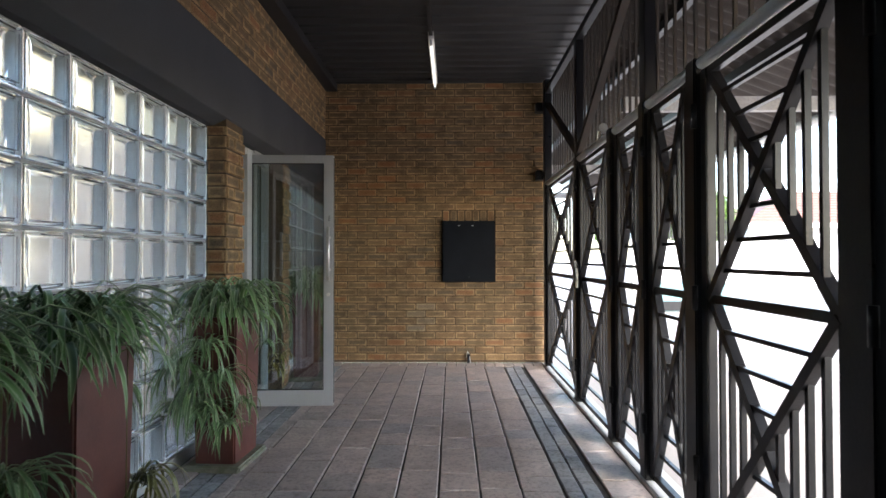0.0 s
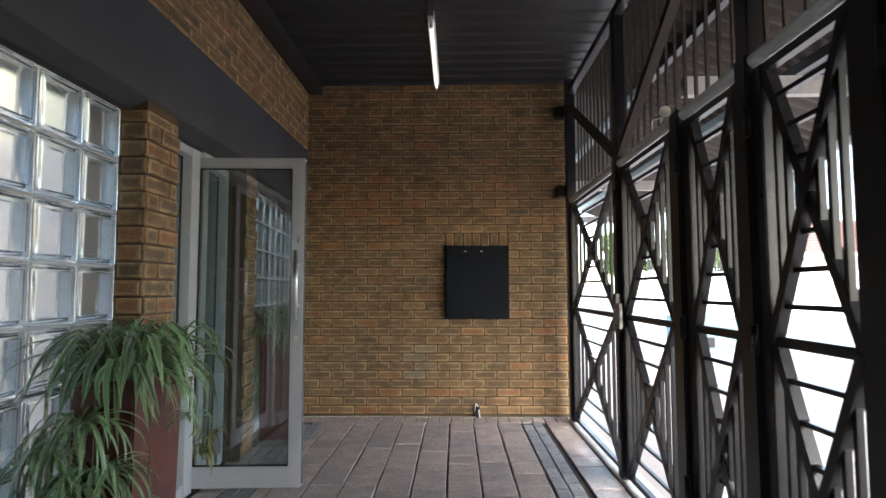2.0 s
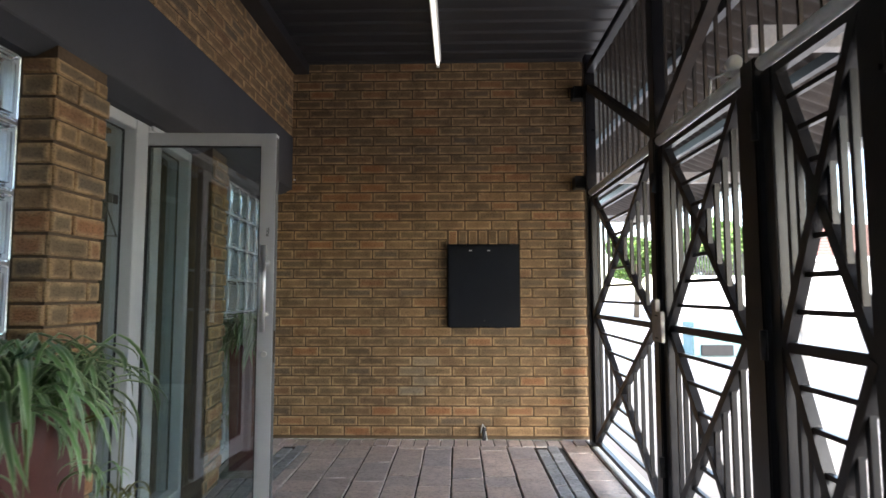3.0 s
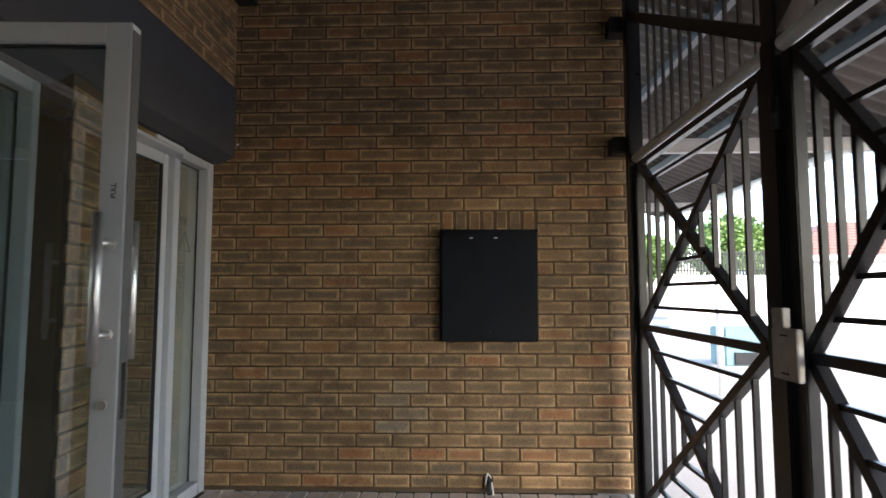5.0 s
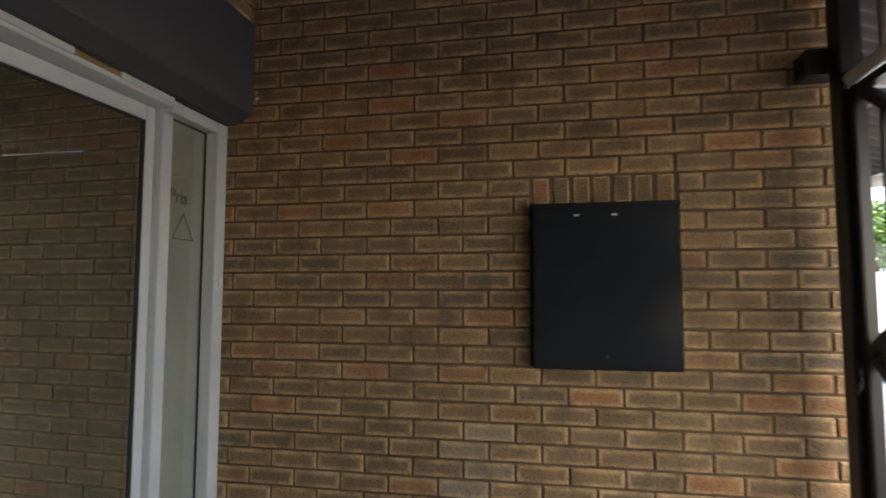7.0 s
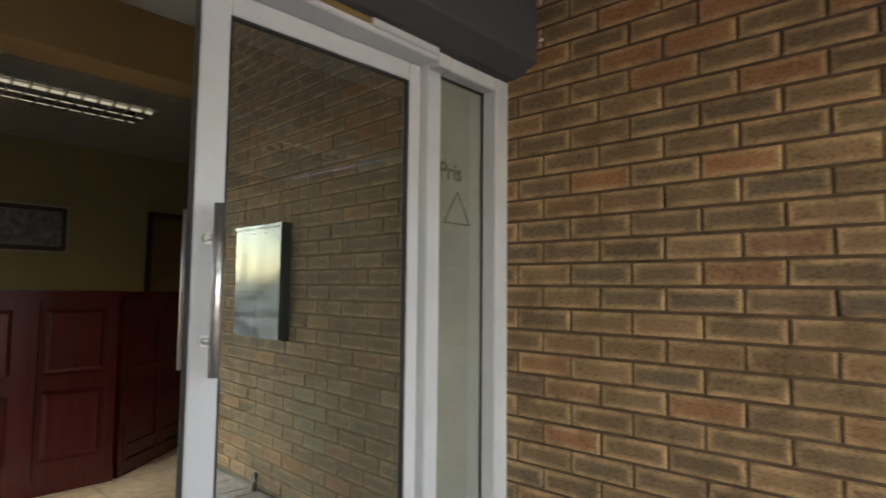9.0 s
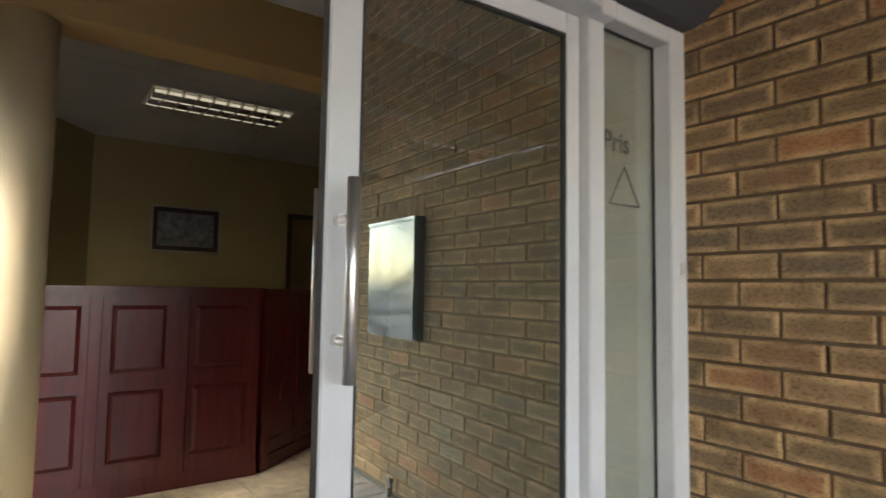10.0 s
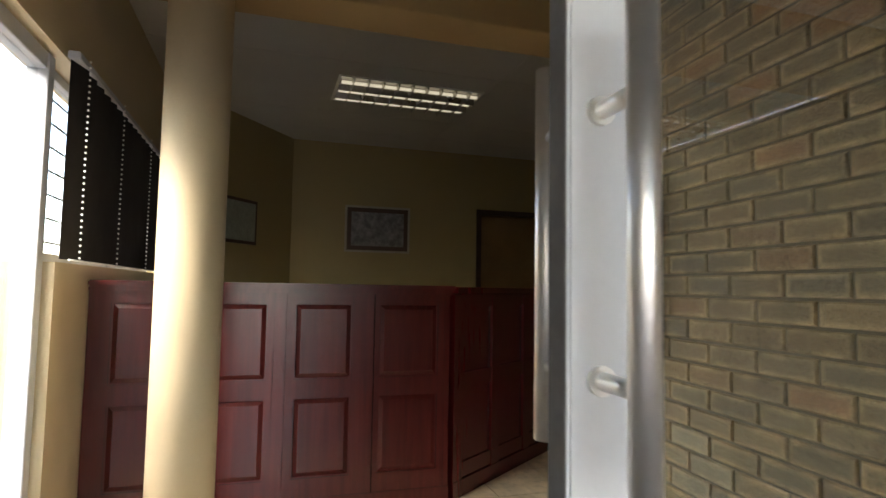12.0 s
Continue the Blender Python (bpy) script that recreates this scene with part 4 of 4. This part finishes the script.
# ---- carport beyond the gate ----
def corrugated(x0, z0, x1, z1, y0, y1, pitch=0.15, rise=0.022):
    bm = bmesh.new()
    n = int((y1 - y0) / pitch * 6)
    rows = []
    for x, z in ((x0, z0), (x1, z1)):
        for h in (0.0, 0.012):
            rows.append([bm.verts.new((x, y0 + (y1 - y0) * k / n, z + h + rise * math.sin(2 * math.pi * k / 6))) for k in range(n + 1)])
    for k in range(n):
        for a, b in ((0, 2), (1, 3), (2, 3), (0, 1)):
            f = bm.faces.new([rows[a][k], rows[a][k + 1], rows[b][k + 1], rows[b][k]])
            f.smooth = True
    bmesh.ops.recalc_face_normals(bm, faces=bm.faces[:])
    return bm


carport = thing("carport_roof", (2.2, 3, 2.4), "weathered corrugated carport roof with pale beams", "roof")
part("sheet", corrugated(1.12, 3.16, 3.25, 2.36, -4.0, 12.0), ROOFSHEET, carport)
part("edge_pipe", rods(((3.12, -4.0, 2.345), (3.12, 12.0, 2.345), 0.04)), GALV, carport)
for y in (7.0, 4.05, 1.1, -1.85, 9.95):
    part("beam", boxes((1.2, 3.15, y - 0.03, y + 0.03, 2.2, 2.3), bevel=0.003), BEAMGREY, carport)
    part("post", rods(((3.12, y, -0.03), (3.12, y, 2.31), 0.04)), GALV, carport)
for x, z in ((1.6, 2.93), (2.3, 2.66)):
    part("purlin", boxes((x - 0.025, x + 0.025, -4.0, 12.0, z - 0.05, z + 0.02)), GATE, carport)

# ---- far side of the yard ----
structure("yard_wall", boxes((7.5, 44, 23.8, 24.05, -0.03, 1.85), (44, 44.25, -40, 24.05, -0.03, 1.85), bevel=0.02), WHITE, "white boundary wall of the yard", "wall")
fence = thing("palisade_fence", (9.5, 24, 1.85), "dark palisade fence on the boundary wall", "fence")
for k in range(40):
    x = 7.6 + k * 0.11
    part("pale", boxes((x, x + 0.045, 23.9, 23.93, 1.85, 2.75)), GATE, fence)
for z in (2.0, 2.6):
    part("rail", boxes((7.55, 12.1, 23.932, 23.96, z, z + 0.05)), GATE, fence)
hutch = thing("utility_cabinet", (4.9, 12.9, 0), "pale teal utility cabinet with a dark vent at its foot", "cabinet")
part("body", boxes((4.45, 6.1, 12.8, 13.4, -0.03, 0.62), bevel=0.02), TEAL, hutch)
part("vent", boxes((4.6, 5.2, 12.77, 12.81, 0.0, 0.2), bevel=0.004), GATE, hutch)

house = thing("house", (27, 37, 0), "low white house with a faded red tiled hip roof", "house")
HX0, HX1, HY0, HY1, HE, HR = 17.0, 40.0, 33.0, 43.0, 3.1, 5.5
part("wall", boxes((HX0, HX1, HY0, HY1, -0.03, HE)), WHITE, house)
bm = bmesh.new()
e = [bm.verts.new(p) for p in ((HX0 - 0.6, HY0 - 0.6, HE), (HX1 + 0.6, HY0 - 0.6, HE), (HX1 + 0.6, HY1 + 0.6, HE), (HX0 - 0.6, HY1 + 0.6, HE))]
rr = [bm.verts.new(p) for p in ((HX0 + 5, (HY0 + HY1) / 2, HR), (HX1 - 5, (HY0 + HY1) / 2, HR))]
for f in ((e[0], e[1], rr[1], rr[0]), (e[1], e[2], rr[1]), (e[2], e[3], rr[0], rr[1]), (e[3], e[0], rr[0]), (e[3], e[2], e[1], e[0])):
    bm.faces.new(f)
roof = part("roof", bm, ROOFTILE, house)
for k in range(1, 12):
    f = k / 12
    y = HY0 - 0.6 + f * ((HY1 - HY0) / 2 + 0.6)
    z = HE + f * (HR - HE)
    part("tile_course", boxes((HX0 - 0.6 + f * 5.6, HX1 + 0.6 - f * 5.6, y - 0.05, y + 0.03, z - 0.02, z + 0.06)), ROOFTILE, roof)
part("fascia_board", boxes((HX0 - 0.65, HX1 + 0.65, HY0 - 0.66, HY0 - 0.6, HE - 0.25, HE + 0.02)), WHITE, house)
for x in (18.5, 22.5, 27.0, 32.0):
    w = part("window", boxes((x, x + 1.8, HY0 - 0.03, HY0 + 0.02, 1.1, 2.3)), WHITE, house)
    part("pane", boxes((x + 0.1, x + 0.85, HY0 - 0.04, HY0 - 0.03, 1.2, 2.2)), RUBBER, w)
    part("pane", boxes((x + 0.95, x + 1.7, HY0 - 0.04, HY0 - 0.03, 1.2, 2.2)), RUBBER, w)


def leaf_cloud(centres, count, size, seed):
    """Many small leaf blades scattered in clumps."""
    r = random.Random(seed)
    verts, faces, rim = [], [], []
    for _ in range(count):
        c, rad = r.choice(centres)
        d = Vector((r.gauss(0, 1), r.gauss(0, 1), r.gauss(0, 1))).normalized() * rad * r.uniform(0.55, 1.05)
        p = Vector(c) + d
        u = Vector((r.gauss(0, 1), r.gauss(0, 1), r.gauss(0, 0.6))).normalized() * size * r.uniform(0.6, 1.3)
        v = u.cross(Vector((r.gauss(0, 1), r.gauss(0, 1), r.gauss(0, 1)))).normalized() * size * 0.45
        b = len(verts)
        verts += [p - u, p + v, p + u, p - v]
        faces.append((b, b + 1, b + 2, b + 3))
        rim += [0, r.random(), 0, r.random()]
    me = bpy.data.meshes.new("crown")
    me.from_pydata([tuple(q) for q in verts], [], faces)
    me.attributes.new("rim", "FLOAT", "POINT").data.foreach_set("value", rim)
    return me


def tree(x, y, h, rad, seed, label):
    r = random.Random(seed)
    t = thing("tree", (x, y, 0), label, "tree")
    bm = bmesh.new()
    top = h * 0.45
    rod(bm, (x, y, -0.03), (x + 0.1, y, top), h * 0.035, h * 0.025, n=8)
    cs = []
    for k in range(11):
        a, q = r.uniform(0, 6.28), r.uniform(0.2, 0.75) * rad
        c = (x + math.cos(a) * q, y + math.sin(a) * q, h * r.uniform(0.5, 0.85))
        rod(bm, (x + 0.1, y, top * r.uniform(0.75, 1.0)), c, h * 0.015, h * 0.004, n=6)
        cs.append((c, rad * r.uniform(0.28, 0.45)))
    part("trunk", bm, BARK, t)
    part("crown", leaf_cloud(cs, 9000, 0.15, seed + 1), TREE_LEAF, t)


tree(12.0, 29.5, 4.7, 2.5, 3, "bright green leafy tree behind the yard wall")
tree(9.0, 31.0, 4.3, 1.7, 8, "green leafy tree behind the palisade fence")


# ---- planters and spider plants ----
def planter(x, y, w, l, h, turn, label):
    t = thing("planter", (x, y, 0), label, "planter", "row of planters")
    m = Matrix.Translation((x, y, 0)) @ pose(0, 0, 0, 0, 0, turn)
    bm = bmesh.new()
    lo, hi, rim = 0.9, 1.0, 0.018
    def ring(f, z, inset=0.0):
        return [bm.verts.new(m @ Vector((sx * (w / 2 * f - inset), sy * (l / 2 * f - inset), z))) for sx, sy in ((-1, -1), (1, -1), (1, 1), (-1, 1))]
    a, b, c, d = ring(lo, 0.035), ring(hi, h), ring(hi, h, rim), ring(hi, h - 0.06, rim)
    for p, q in ((a, b), (b, c), (c, d)):
        for k in range(4):
            bm.faces.new([p[k], p[(k + 1) % 4], q[(k + 1) % 4], q[k]])
    bm.faces.new(a[::-1])
    bmesh.ops.bevel(bm, geom=[e for e in bm.edges if abs(e.verts[0].co.z - e.verts[1].co.z) > 0.3], offset=0.008, segments=2, affect="EDGES")
    bmesh.ops.recalc_face_normals(bm, faces=bm.faces[:])
    part("pot", bm, POT, t)
    bm = boxes((-w / 2 + rim, w / 2 - rim, -l / 2 + rim, l / 2 - rim, h - 0.09, h - 0.055))
    bmesh.ops.transform(bm, matrix=m, verts=bm.verts[:])
    part("soil", bm, SOIL, t)
    bm = boxes((-w / 2 - 0.035, w / 2 + 0.035, -l / 2 - 0.03, l / 2 + 0.03, -0.004, 0.035), bevel=0.01)
    bmesh.ops.transform(bm, matrix=m, verts=bm.verts[:])
    part("plinth", bm, PLINTH, t, "mossy concrete plinth")
    return t


def blades(rnd, centre, count, reach, drop, width, up=0.16, spread=6.283, start=0.0, jitter=0.05):
    """Arching grass-like blades; returns verts, faces, stripe values."""
    verts, faces, rim = [], [], []
    for _ in range(count):
        a = start + rnd.uniform(0, spread)
        out = Vector((math.cos(a), math.sin(a), 0))
        side = Vector((-math.sin(a), math.cos(a), 0))
        p0 = Vector(centre) + Vector((rnd.uniform(-jitter, jitter), rnd.uniform(-jitter, jitter), rnd.uniform(-0.02, 0.02)))
        R = reach * rnd.uniform(0.45, 1.1)
        U = up * rnd.uniform(0.3, 1.25)
        Dp = drop * rnd.uniform(0.35, 1.15)
        curl = rnd.uniform(-0.25, 0.25)
        n, w = 8, width * rnd.uniform(0.7, 1.25)
        b = len(verts)
        for k in range(n + 1):
            f = k / n
            x = R * math.sin(f * math.pi / 2 * 1.02)
            z = U * math.sin(min(1.0, f * 2.4) * math.pi / 2) - Dp * f ** 2.1
            p = p0 + out * x + side * (curl * R * f * f) + Vector((0, 0, z))
            ww = w * (0.55 + 0.9 * f) * (1 - f ** 3) + 0.0008
            if f < 0.4:
                ww = w * (0.55 + 0.9 * f)
            for s, lift, st in ((-1, 0.25, 1.0), (-0.66, 0.13, 0.16), (0, 0.0, 0.04), (0.66, 0.13, 0.16), (1, 0.25, 1.0)):
                verts.append(tuple(p + side * s * ww / 2 + Vector((0, 0, lift * ww))))
                rim.append(st)
        for k in range(n):
            for j in range(4):
                q = b + k * 5 + j
                faces.append((q, q + 1, q + 6, q + 5))
    return verts, faces, rim


def blade_mesh(sets, material):
    verts, faces, rim = [], [], []
    for v, f, s in sets:
        o = len(verts)
        verts += v
        faces += [tuple(i + o for i in q) for q in f]
        rim += s
    me = bpy.data.meshes.new("foliage")
    me.from_pydata(verts, [], faces)
    me.attributes.new("rim", "FLOAT", "POINT").data.foreach_set("value", rim)
    for p in me.polygons:
        p.use_smooth = True
    me.materials.append(material)
    return me


def spider_plant(x, y, z, seed, label, hang=()):
    r = random.Random(seed)
    t = thing("spider_plant", (x, y, z), label, "plant", "spider plants")
    sets = [blades(r, (x + dx, y + dy, z + 0.02), 32, q, d, 0.0205, u) for q, d, u in ((0.34, 0.2, 0.19), (0.27, 0.29, 0.2)) for dx, dy in ((0, 0), (0.07, 0.09), (-0.06, -0.08), (0.06, -0.09), (-0.06, 0.1))]
    part("foliage", blade_mesh(sets, LEAF), LEAF, t)
    for dx, dy, dz, n, reach, dry in hang:
        c = (x + dx, y + dy, z + dz)
        run = rods(((x + dx * 0.6, y + dy * 0.6, z - 0.005), (x + dx * 1.02, y + dy * 1.02, z + 0.03), 0.0022), ((x + dx * 1.02, y + dy * 1.02, z + 0.03), c, 0.002), n=5)
        rn = part("runner", run, LEAF_DRY, t)
        part("plantlet", blade_mesh([blades(r, c, n, reach, reach * 1.15, 0.0125, reach * 0.35, jitter=0.025)], LEAF_DRY if dry else LEAF), LEAF, rn)
    return t


POTS = [(-1.305, 3.285, 0.25, 0.34, 0.84, -3), (-1.315, 1.925, 0.27, 0.34, 0.86, 0), (-1.33, 1.27, 0.27, 0.34, 0.86, 2)]
for i, (x, y, w, l, h, turn) in enumerate(POTS):
    planter(x, y, w, l, h, turn, "tall square maroon planter on a concrete plinth")
spider_plant(-1.305, 3.285, 0.80, 21, "full variegated spider plant with hanging plantlets", [
    (-0.02, -0.25, -0.12, 60, 0.2, 0), (-0.16, -0.24, -0.22, 60, 0.2, 0), (0.05, -0.24, -0.28, 60, 0.19, 0), (-0.13, -0.27, -0.42, 60, 0.19, 0), (0.02, -0.25, -0.45, 50, 0.17, 0), (-0.06, -0.26, -0.33, 60, 0.2, 0),
    (0.1, -0.24, -0.52, 40, 0.14, 0), (0.17, -0.16, -0.42, 22, 0.1, 0), (0.23, 0.02, -0.13, 14, 0.09, 0), (0.28, 0.08, -0.22, 12, 0.09, 1), (0.24, 0.13, -0.3, 12, 0.08, 1)])
spider_plant(-1.315, 1.925, 0.82, 22, "variegated spider plant arching over its planter", [(0.14, 0.22, -0.5, 40, 0.16, 1), (0.17, 0.05, -0.62, 26, 0.13, 1), (-0.02, 0.26, -0.18, 40, 0.18, 0)])
spider_plant(-1.33, 1.27, 0.82, 23, "variegated spider plant trailing down its planter", [(0.17, 0.16, -0.25, 60, 0.2, 0), (0.19, 0.1, -0.5, 60, 0.2, 0), (0.12, 0.22, -0.42, 60, 0.19, 0), (0.2, 0.14, -0.66, 40, 0.17, 0)])


# ---- pieces: tiles, pavers, bricks ----
def shared_pieces(parent, name, meshes, items, axis):
    """Pieces as objects of their own on shared meshes: items (size key, u, v, w)."""
    for key, u, v, w in items:
        ob = part(name, meshes[key], None, parent)
        ob.location = (u, w, v) if axis == "-y" else (w, u, v) if axis == "+x" else (u, v, w)


lob = bpy.data.objects["lobby_floor"]
TS = 0.42
tm = {0: slab_mesh("tile", [(0, TS - 0.006, 0, TS - 0.006, 0)], "+z", 0.008, 0.001, 0.03, TILE)}
items = []
for i in range(14):
    for k in range(13):
        x, y = -1.75 - (i + 1) * TS + 0.04, 4.18 + k * TS
        if x > LX:
            items.append((0, x, y, 0.0))
shared_pieces(lob, "tile", tm, items, "+z")

flo = bpy.data.objects["floor"]
rnd = random.Random(11)
near, far = [], []
PW = 0.2085
starts = [-1.53, -1.2] + [-1.113 + k * PW for k in range(8)] + [0.775, 0.775 + PW]
for ci, x in enumerate(starts):
    wdt = 0.14 if ci == 0 else 0.078 if ci == 1 else PW - 0.011
    if x + wdt > 1.0:
        wdt = 1.0 - x - 0.004
    y = Y0 + rnd.uniform(0, 0.2)
    while y < 6.19:
        l = min(rnd.choice((0.205, 0.23, 0.41)), 6.195 - y)
        if l > 0.03:
            (near if y > 2.0 else far).append((x + rnd.uniform(-0.002, 0.002), wdt, y, l - 0.003, rnd.uniform(-0.003, 0.002)))
        y += l
x = -1.53
while x < 0.98:
    near.append((x, min(0.097, 0.995 - x), 6.2, 0.195, rnd.uniform(-0.003, 0.002)))
    x += 0.105
for x, wdt, y, l, z in near:
    ob = part("paver", slab_mesh("paver", [(-wdt / 2, wdt / 2, -l / 2, l / 2, 0)], "+z", 0.03, 0.004, 0.014, PAVER), PAVER, flo)
    ob.location = (x + wdt / 2, y + l / 2, z)
    ob.rotation_euler = (rnd.uniform(-0.008, 0.008), rnd.uniform(-0.008, 0.008), rnd.uniform(-0.006, 0.006))
tagged(part("pavers", slab_mesh("pavers", [(x, x + w, y, y + l, z) for x, w, y, l, z in far], "+z", 0.03, 0.004, 0.014, PAVER), PAVER, flo), kind="stuff")
darkm = slab_mesh("dark_paver", [(-0.0405, 0.0405, -0.0985, 0.0985, 0)], "+z", 0.03, 0.004, 0.012, DARK_PAVER)
for c, x in enumerate((0.602, 0.692, -1.338, -1.248)):
    y = Y0 + 0.1 * (c % 2)
    while y < 6.1:
        ob = part("dark_paver", darkm, DARK_PAVER, flo)
        ob.location = (x, y + 0.1, rnd.uniform(-0.004, 0.001))
        ob.rotation_euler = (rnd.uniform(-0.01, 0.01), rnd.uniform(-0.01, 0.01), rnd.uniform(-0.02, 0.02))
        y += 0.203

# end wall bricks: pitch 0.22 by 0.08, half bond, with a soldier course over the meter box
BL, BH, PX, PZ = 0.2105, 0.0695, 0.22, 0.08
full = slab_mesh("brick", [(0, BL, 0, BH, 0)], "-y", 0.014, 0.005, 0.028, BRICK)
solo, rest, cut = [], [], []
hole = (-0.115, 0.477, 0.892, 1.70)
for nrow in range(0, 40):
    z = 0.022 + nrow * PZ + 0.005
    if z + BH > 3.2:
        break
    x = (-0.08 if nrow % 2 == 0 else 0.03) - 8 * PX + 0.005
    while x < 1.07:
        a, b = max(x, -1.74), min(x + BL, 1.07)
        w = YE + rnd.uniform(-0.0025, 0.0015)
        segs = [(a, b)] if b - a > 0.02 else []
        if z + BH > hole[2] + 0.01 and z < hole[3] - 0.01:
            segs = [(p, q) for p, q in ((a, min(b, hole[0] - 0.006)), (max(a, hole[1] + 0.006), b)) if q - p > 0.02]
        for p, q in segs:
            if abs(q - p - BL) < 0.001 and 0.1 < z < 2.7 and -1.6 < x < 1.05:
                solo.append((0, p, z, w))
            else:
                rest.append((p, q, z, z + BH, w))
        x += PX
for k in range(7):
    a = -0.112 + k * 0.0836
    cut.append((a + 0.008, a + 0.0756, 1.583, 1.697, YE + 0.004 + rnd.uniform(-0.001, 0.001)))
for a, b, c, d, w in cut:
    part("brick", slab_mesh("brick", [(a, b, c, d, w)], "-y", 0.014, 0.005, 0.012, BRICK), BRICK, wall_end)
grey_full = slab_mesh("brick", [(0, BL, 0, BH, 0)], "-y", 0.014, 0.005, 0.024, GREY_BRICK)
stained = [o for o in solo if (o[1] + 0.11 + 0.33) ** 2 / 0.022 + (o[2] - 0.46) ** 2 / 0.03 < 1]
shared_pieces(wall_end, "brick", {0: grey_full}, stained, "-y")
shared_pieces(wall_end, "brick", {0: full}, [o for o in solo if o not in stained], "-y")
tagged(part("bricks", slab_mesh("bricks", rest, "-y", 0.014, 0.005, 0.028, BRICK), BRICK, wall_end), kind="stuff")

# bricks over the beam, pier, wall by the blocks
def course_wall(parent, u0, u1, z0, z1, w, axis, phase=0.0, keep=None, proud=0.0):
    out, n = [], 0
    z, w0 = z0, w
    while z + 0.03 < z1:
        w = w0 + (proud if axis == "+x" else -proud) * (1 if n % 2 else -0.3)
        u = u0 - (PX / 2 if n % 2 else 0) + phase
        while u < u1:
            a, b = max(u, u0), min(u + BL, u1)
            if b - a > 0.02:
                out.append((a, b, z + 0.005, min(z + PZ - 0.0055, z1), w + rnd.uniform(-0.002, 0.002)))
            u += PX
        z += PZ
        n += 1
    singles = [o for o in out if keep and keep(o)]
    many = [o for o in out if not (keep and keep(o))]
    for o in singles:
        part("brick", slab_mesh("brick", [o], axis, 0.014, 0.005, 0.028, BRICK), BRICK, parent)
    if many:
        tagged(part("bricks", slab_mesh("bricks", many, axis, 0.014, 0.005, 0.028, BRICK), BRICK, parent), kind="stuff")


course_wall(wall_over, Y0, YE - 0.004, 2.5, 3.2, XB, "+x", keep=lambda o: o[0] > 3.0)
course_wall(pier, 3.575, 3.862, 0.022, 2.0, XB, "+x", keep=lambda o: True, proud=0.008)
course_wall(pier, -1.555, XB - 0.006, 0.022, 2.0, 3.568, "-y", phase=-0.1, keep=lambda o: True, proud=0.006)

# small splash of plaster left on the bricks beside the beam
bm = bmesh.new()
bmesh.ops.create_icosphere(bm, subdivisions=2, radius=1.0, matrix=Matrix.Translation((-1.405, YE - 0.001, 2.134)) @ Matrix.Diagonal((0.011, 0.004, 0.007, 1)))
part("plaster_spot", bm, WHITE, wall_end)
